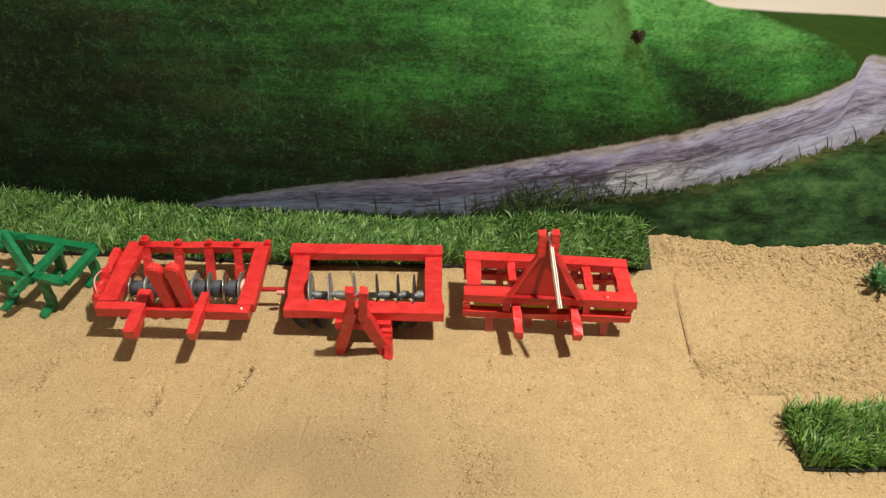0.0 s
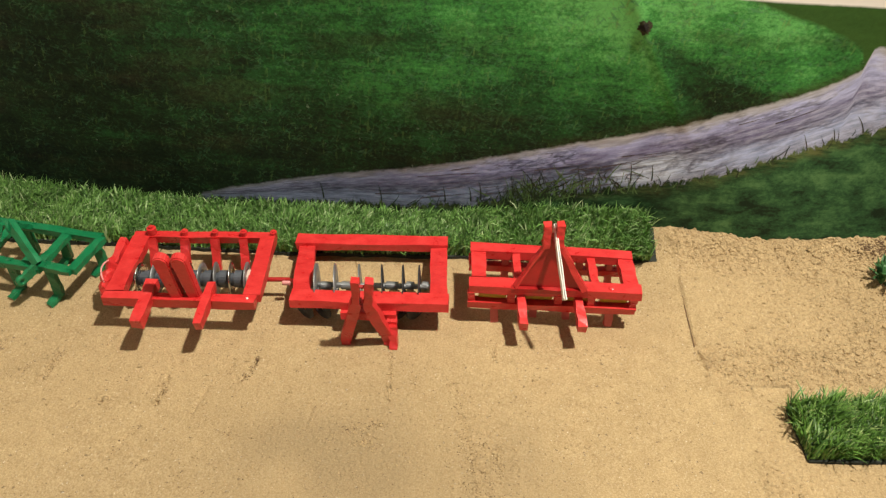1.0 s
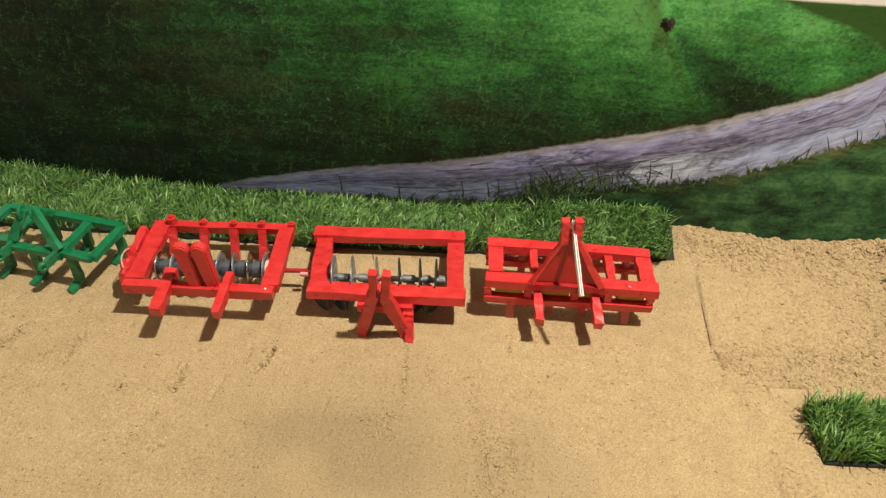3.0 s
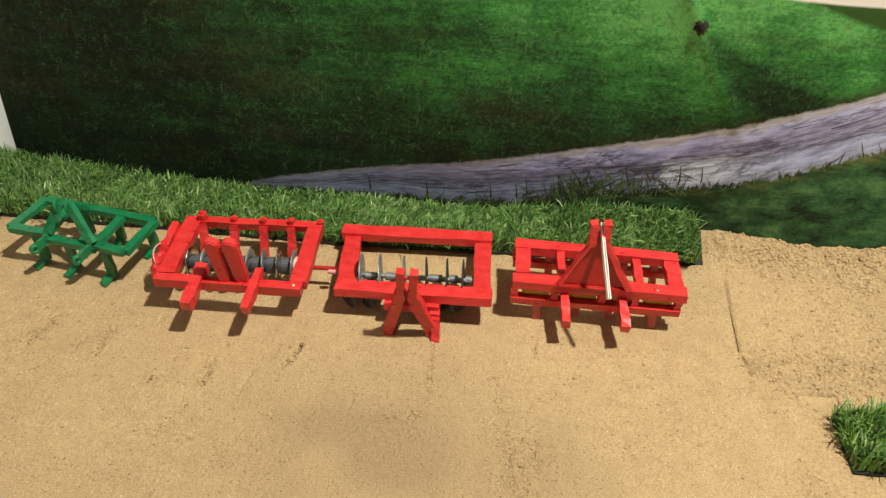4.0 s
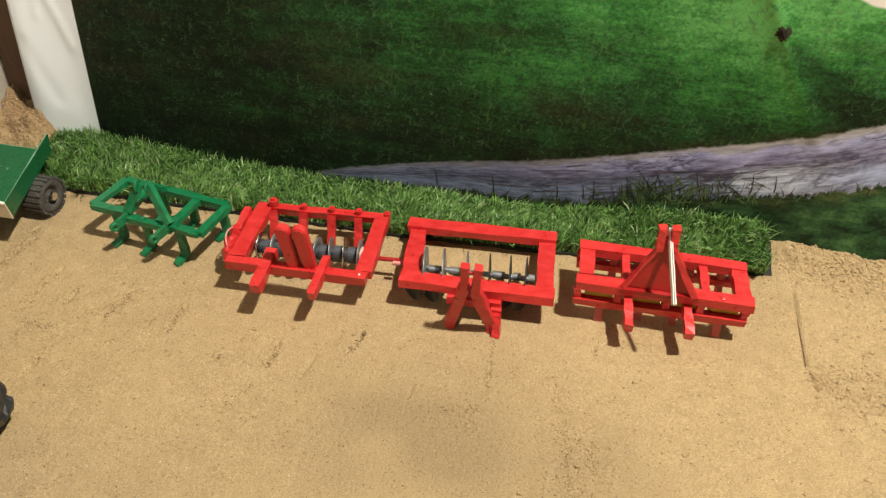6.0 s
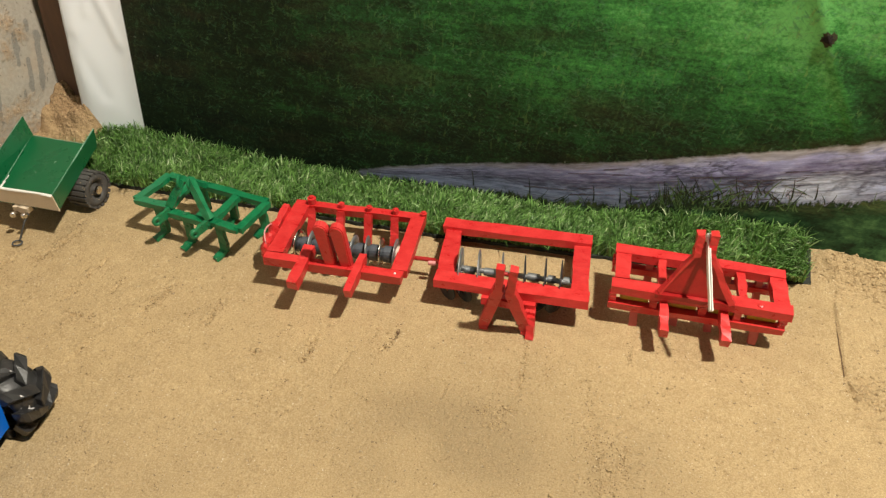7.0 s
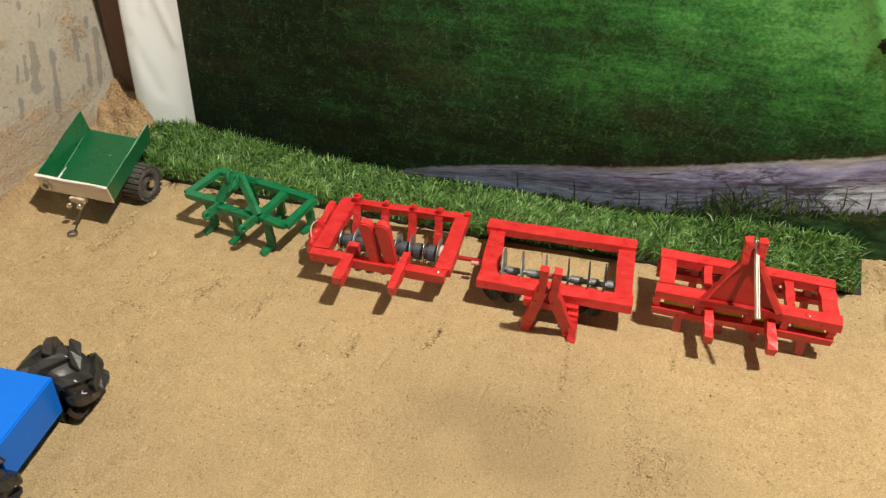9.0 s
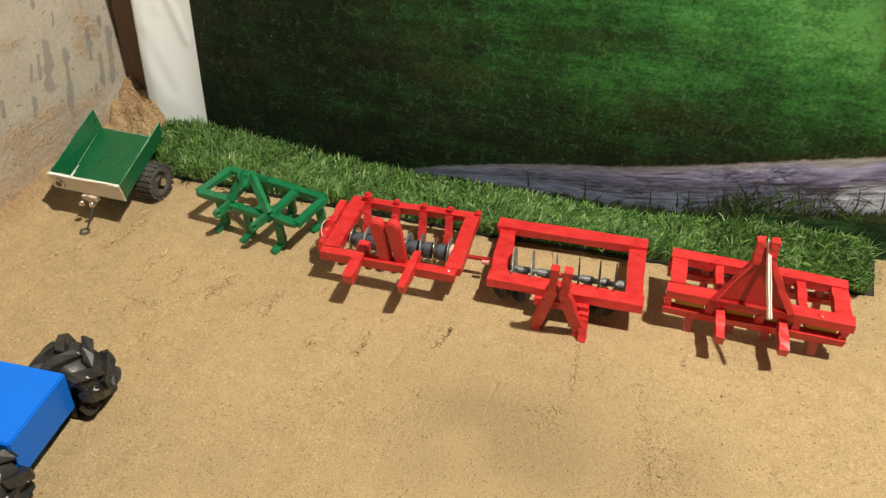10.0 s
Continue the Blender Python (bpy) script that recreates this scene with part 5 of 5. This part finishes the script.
# ---------------------------------------------------------------- green tine cultivator
def tine_cultivator():
    ob = thing("tine_cultivator", (-0.35, -0.02, 0), "green metal model cultivator with curved tines", "farm implement", "model farm implements")
    Z, W, H = 0.0570, 0.0115, 0.0075
    A, B, C, D = (-0.4225, 0.0290, Z), (-0.2530, -0.0110, Z), (-0.2690, -0.0765, Z), (-0.4410, -0.0350, Z)
    part("back_bar", bar(A, B, W, H), GREEN, ob)
    part("side_bar", bar(A, D, W, H), GREEN, ob)
    part("side_bar", bar(B, C, W, H), GREEN, ob)
    part("front_bar", bar(D, (-0.3840, -0.0430, Z), W, H), GREEN, ob)
    part("front_bar", bar((-0.3120, -0.0640, Z), C, W, H), GREEN, ob)
    part("hitch_bar", bar((-0.3850, -0.0470, Z - 0.006), (-0.3120, -0.0640, Z - 0.006), W, H), GREEN, ob)
    part("cross_bar", bar((-0.3010, -0.0050, Z), (-0.3130, -0.0620, Z), W, H), GREEN, ob)
    part("cross_bar", bar((-0.3830, 0.0180, Z - 0.003), (-0.3880, -0.0400, Z - 0.003), W * 0.8, H), GREEN, ob)
    part("mast", bar((-0.3520, -0.0300, 0.0990), (-0.3150, -0.0640, 0.0600), 0.0105, 0.0075, 0.001, (0, -1, 0)), GREEN, ob)
    part("mast", bar((-0.3640, -0.0290, 0.0970), (-0.3850, -0.0440, 0.0590), 0.0105, 0.0075, 0.001, (0, -1, 0)), GREEN, ob)
    part("mast", bar((-0.3560, -0.0230, 0.0900), (-0.3560, 0.0090, 0.0590), 0.0095, 0.0070, 0.001), GREEN, ob)
    for x in (-0.3670, -0.3520):
        ear = part("mast_ear", lathe((x, -0.0310, 0.0940), (1, 0.1, 0), [(-0.0018, 0.0024), (-0.0018, 0.0086), (-0.0010, 0.0094), (0.0010, 0.0094), (0.0018, 0.0086), (0.0018, 0.0024)], 24), GREEN, ob)
        part("bolt", rod((x - 0.003, -0.0310, 0.094), (x + 0.004, -0.0310, 0.094), 0.0028), GREEN, ear)
    for a, b in (((-0.3830, -0.0470, 0.0550), (-0.3960, -0.0640, 0.0480)), ((-0.3170, -0.0640, 0.0550), (-0.3310, -0.0815, 0.0480))):
        lug = part("hitch_lug", bar(a, b, 0.0050, 0.0120, 0.0016), GREEN, ob)
        eye = Vector(b) + (Vector(b) - Vector(a)).normalized() * 0.0015
        part("lug_eye", lathe(eye, (0.8, -0.6, 0), [(-0.0030, 0.0024), (-0.0030, 0.0062), (-0.0022, 0.0070), (0.0022, 0.0070), (0.0030, 0.0062), (0.0030, 0.0024)], 24), GREEN, lug, "", True)
    for x, y in ((-0.4177, -0.0535), (-0.3685, -0.0674), (-0.3131, -0.0805), (-0.2760, -0.0230), (-0.3800, 0.0050), (-0.3300, -0.0050)):
        hx, hy = x + 0.010, y + 0.016
        tine = part("tine", bar((hx - 0.002, hy + 0.002, 0.055), (hx, hy, 0.0080), 0.0110, 0.0080, 0.0012, (0, 1, 0)), GREEN, ob)
        part("share", bar((hx + 0.001, hy + 0.004, 0.0090), (x, y, 0.0020), 0.0105, 0.0050, 0.0012), GREEN, tine)
    return ob


tine_cultivator()


# ---------------------------------------------------------------- wheels
def block_lug(c, axis, radius, width, turn, side, lug):
    """One chevron tread block: from the shoulder, over the crown and across the middle, swept forwards."""
    d, s, u = frame_of((0, 0, 0), axis)
    bm = bmesh.new()
    rings = []
    for along, sweep, deep, wide in ((0.60, -0.10, 0.70, 0.75), (0.60, -0.06, 0.90, 0.95), (0.50, 0.0, 1.0, 1.05), (0.22, 0.20, 1.03, 1.0), (-0.07, 0.42, 1.03, 0.85)):
        ring = []
        for a, r in ((-1, -0.005), (1, -0.005), (0.74, lug[1]), (-0.74, lug[1])):
            ang = turn - sweep + a * wide * lug[0] / radius / 2
            ring.append(bm.verts.new(Vector(c) + d * side * along * width + (s * math.cos(ang) + u * math.sin(ang)) * (radius * deep + r)))
        rings.append(ring)
    for a, b in zip(rings, rings[1:]):
        for i in range(4):
            bm.faces.new((a[i], a[(i + 1) % 4], b[(i + 1) % 4], b[i]))
    bm.faces.new(rings[0][::-1]), bm.faces.new(rings[-1])
    bmesh.ops.recalc_face_normals(bm, faces=bm.faces)
    bmesh.ops.bevel(bm, geom=[e for e in bm.edges if e.calc_face_angle(0) > 0.6], offset=0.0009, segments=2, affect="EDGES", clamp_overlap=True)
    return bm


def tyre_lugs(parent, c, axis, radius, width, count, lug, material, chevron):
    """Tread bars set round a tyre, each a piece of its own."""
    d, s, u = frame_of((0, 0, 0), axis)
    for i in range(count):
        if chevron:
            for side in (-1, 1):
                part("tread_bar", block_lug(c, axis, radius, width, 2 * math.pi * (i + (0.5 if side > 0 else 0)) / count, side, lug), material, parent)
        else:
            a = 2 * math.pi * i / count
            out = s * math.cos(a) + u * math.sin(a)
            p, q = (Vector(c) + d * k * width * 0.5 + out * radius for k in (-1, 1))
            part("tread_bar", bar(p, q, lug[0], lug[1], lug[0] * 0.18, tuple(out), 0.0002), material, parent)


def wheel(parent, c, axis, radius, width, count, lug, material, rim_material, chevron=True):
    w = width / 2
    tyre = part("tyre", lathe(c, axis, [(-w * 0.80, radius * 0.50), (-w, radius * 0.72), (-w * 0.9, radius * 0.93), (-w * 0.6, radius), (w * 0.6, radius), (w * 0.9, radius * 0.93), (w, radius * 0.72), (w * 0.80, radius * 0.50)], 40), material, parent, "", True)
    part("rim", lathe(c, axis, [(-w * 0.70, 0.001), (-w * 0.70, radius * 0.52), (w * 0.70, radius * 0.52), (w * 0.55, radius * 0.40), (w * 0.70, radius * 0.18), (w * 0.92, radius * 0.14), (w * 0.92, 0.001)], 32), rim_material, parent, "", False)
    tyre_lugs(tyre, c, axis, radius, width, count, lug, material, chevron)
    return tyre


# ---------------------------------------------------------------- green tipping trailer
def trailer():
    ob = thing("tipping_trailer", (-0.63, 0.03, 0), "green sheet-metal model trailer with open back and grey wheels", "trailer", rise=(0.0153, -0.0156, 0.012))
    fl, fr = Vector((-0.6850, -0.0470, 0)), Vector((-0.5600, -0.0545, 0))
    bl, br = Vector((-0.7110, 0.1060, 0)), Vector((-0.5890, 0.0940, 0))
    up = lambda v, z: Vector((v.x, v.y, z))
    part("bed", slab([up(fl, 0.038) + Vector((0.006, 0, 0)), up(fr, 0.038), up(br, 0.050), up(bl, 0.050) + Vector((0.006, 0, 0))], 0.0025, 0.0004), TRAILER_GREEN, ob)
    part("side_panel", slab([up(fl, 0.037) + Vector((0.006, 0, 0)), up(fl, 0.066), (-0.7140, 0.1120, 0.081), (-0.7040, 0.1070, 0.049)], 0.0022, 0.0004), TRAILER_GREEN, ob)
    part("side_panel", slab([up(fr, 0.040), up(fr, 0.066), (-0.5830, 0.0990, 0.079), (-0.5855, 0.0950, 0.050)], 0.0022, 0.0004), TRAILER_GREEN, ob)
    front = part("front_panel", slab([up(fl, 0.042) + Vector((0.002, -0.002, 0)), up(fr, 0.040) + Vector((0.004, -0.002, 0)), up(fr, 0.0655) + Vector((0.001, -0.002, 0)), up(fl, 0.0655) + Vector((-0.001, -0.002, 0))], 0.0020, 0.0004), TRAILER_WHITE, ob, "bare pale front panel")
    part("reflector", rod((-0.6680, -0.0495, 0.0530), (-0.6685, -0.0545, 0.0530), 0.0088, 24, 0.0012), CHROME, front, "round metal reflector")
    part("reflector_lens", rod((-0.6685, -0.0545, 0.0530), (-0.6686, -0.0552, 0.0530), 0.0050, 20, 0.0003), DARK_STEEL, front)
    part("rim_strip", bar(up(fl, 0.0662) + Vector((0, -0.0015, 0)), up(fr, 0.0662) + Vector((0, -0.0015, 0)), 0.0034, 0.0016, 0.0003), STRING, front, "worn white top edge")
    for t0, t1, w in ((0.03, 0.15, 0.0048), (0.12, 0.26, 0.0030), (0.25, 0.36, 0.0014)):
        a, b = up(fl, 0.0398).lerp(up(bl, 0.0518), t0), up(fl, 0.0398).lerp(up(bl, 0.0518), t1)
        part("scratch", bar(a + Vector((0.012, 0, 0)), b + Vector((0.0135, 0, 0)), w, 0.0004, 0.0001, wobble=0.0002), STRING, ob, "pale scratch in the paint")
    for a, b, w in ((up(fr, 0.0668), (-0.5830, 0.0990, 0.0798), 0.0011), (up(fl, 0.0400) + Vector((0.0085, 0.02, 0.0010)), up(bl, 0.0518) + Vector((0.0085, -0.01, 0)), 0.0009), (up(fl, 0.0668), (-0.7140, 0.1120, 0.0818), 0.0007), (up(bl, 0.0515) + Vector((0.010, 0.0, 0)), up(br, 0.0515), 0.0010)):
        part("worn_edge", bar(a, b, w, 0.0006, 0.0001, wobble=0.0003), WORN_GREEN, ob, "paint worn pale along the fold")
    part("chassis_beam", bar((-0.6300, -0.0440, 0.0270), (-0.6500, 0.0950, 0.0290), 0.0300, 0.0100), DARK_STEEL, ob, "dark chassis beam")
    part("hitch_block", bar((-0.6330, -0.0520, 0.0350), (-0.6070, -0.0550, 0.0350), 0.0100, 0.0085), TRAILER_WHITE, ob)
    for x in (-0.6285, -0.6110):
        part("bolt", ball((x, -0.0655, 0.0310), 0.0052), CHROME, ob, "round bright bolt head", True)
    loop = [(-0.6135 + 0.0070 * math.cos(a), -0.0960 + 0.0060 * math.sin(a), 0.0030) for a in [2 * math.pi * i / 16 for i in range(16)]]
    part("tow_rod", tube([(-0.6080, -0.0600, 0.0310), (-0.6095, -0.0720, 0.0240), (-0.6115, -0.0830, 0.0120), (-0.6125, -0.0900, 0.0045)], 0.0014), DARK_STEEL, ob)
    part("tow_loop", tube(loop, 0.0012, 6, True), DARK_STEEL, ob, "bent wire tow loop")
    axis = Vector((1, -0.10, 0)).normalized()
    part("axle", rod((-0.6950, 0.0270, 0.0300), (-0.5500, 0.0130, 0.0300), 0.0040), DARK_STEEL, ob)
    for c, ax in (((-0.5560, 0.0140, 0.0295), axis), ((-0.7000, 0.0270, 0.0285), -axis)):
        w = thing_part("wheel", c, ob)
        wheel(w, c, ax, 0.0272, 0.0330, 20, (0.0056, 0.0030), GREY_RUBBER, GREY_RUBBER, False)
        p = Vector(c) + ax * 0.0150
        part("hub_nut", rod(p, p + ax * 0.0050, 0.0064, 12, 0.0010), CHROME, w, "steel hub nut")
    return ob


def thing_part(name, at, parent):
    """An inner part that holds pieces: a small hub mesh on the wheel's axis."""
    return part(name, rod(Vector(at) - Vector((0.004, 0, 0)), Vector(at) + Vector((0.004, 0, 0)), 0.006), DARK_STEEL, parent)


trailer()


# ---------------------------------------------------------------- blue tractor
def tractor():
    ob = thing("toy_tractor", (-0.45, -0.45, 0), "bright blue model tractor with chunky black tyres", "tractor")
    bm = slab([(-0.6200, -0.4990, 0.0555), (-0.3870, -0.4990, 0.0555), (-0.3900, -0.4050, 0.0555), (-0.6200, -0.4050, 0.0555)], 0.0590, 0.0016)
    for v in bm.verts:
        if v.co.z < 0.05 and v.co.x > -0.5:
            v.co.x -= 0.0095
    part("body", bm, BLUE, ob)
    part("chassis", bar((-0.6000, -0.4520, 0.0200), (-0.4200, -0.4520, 0.0200), 0.0500, 0.0140), DARK_STEEL, ob)
    part("axle", rod((-0.4130, -0.5400, 0.0440), (-0.4130, -0.3650, 0.0440), 0.0070), DARK_STEEL, ob)
    for c, ax in (((-0.4150, -0.3770, 0.0435), Vector((0, 1, 0))), ((-0.4180, -0.5250, 0.0440), Vector((0, -1, 0)))):
        w = thing_part("wheel", c, ob)
        wheel(w, c, ax, 0.0370, 0.0470, 8, (0.0165, 0.0072), RUBBER, RUBBER)
    return ob


tractor()


# ---------------------------------------------------------------- plant at the sand's edge
PX, PY = 0.779, -0.034


def plant():
    ob = thing("plant_tuft", (0.772, 0.0, 0), "small tuft of dark pointed leaves in the sand", "plant")
    rng = random.Random(8)
    for i in range(34):
        a, r = rng.uniform(0, 2 * math.pi), rng.uniform(0.0, 0.010)
        p = Vector((PX + r * math.cos(a), PY + r * math.sin(a), 0.004))
        reach, rise = rng.uniform(0.010, 0.026), rng.uniform(0.012, 0.034)
        q = p + Vector((reach * math.cos(a), reach * math.sin(a), rise))
        m = p.lerp(q, 0.55) + Vector((0, 0, 0.006))
        side = Vector((-math.sin(a), math.cos(a), 0)) * rng.uniform(0.0026, 0.0050)
        bm = bmesh.new()
        v = [bm.verts.new(k) for k in (p - side * 0.4, p + side * 0.4, m + side, q, m - side, m + Vector((0, 0, 0.0012)))]
        for f in ((0, 1, 5), (1, 2, 5), (2, 3, 5), (3, 4, 5), (4, 0, 5)):
            bm.faces.new([v[k] for k in f])
        part("leaf", bm, LEAF, ob)


plant()


# ---------------------------------------------------------------- dark flake lying on the sand
def leaf_flake():
    ob = thing("dry_leaf", (-0.030, -0.167, 0.0), "small dark dry leaf flake lying on the sand", "leaf")
    z = float(sand_z(np.array([-0.030]), np.array([-0.167]))[0]) + 0.0028
    bm = bmesh.new()
    edge = [(-0.0056, 0.0022, 0.0012), (-0.0015, 0.0024, 0.0018), (0.0030, 0.0004, 0.0012), (0.0062, -0.0022, 0.0), (0.0020, -0.0014, 0.0006), (-0.0030, -0.0002, 0.0002)]
    top = [bm.verts.new((-0.030 + x, -0.167 + y, z + h)) for x, y, h in edge]
    low = [bm.verts.new((-0.030 + x, -0.167 + y, z + h - 0.0006)) for x, y, h in edge]
    bm.faces.new(top), bm.faces.new(low[::-1])
    for i in range(6):
        bm.faces.new((top[i], low[i], low[(i + 1) % 6], top[(i + 1) % 6]))
    part("blade", bm, DARK_BITS, ob)


leaf_flake()
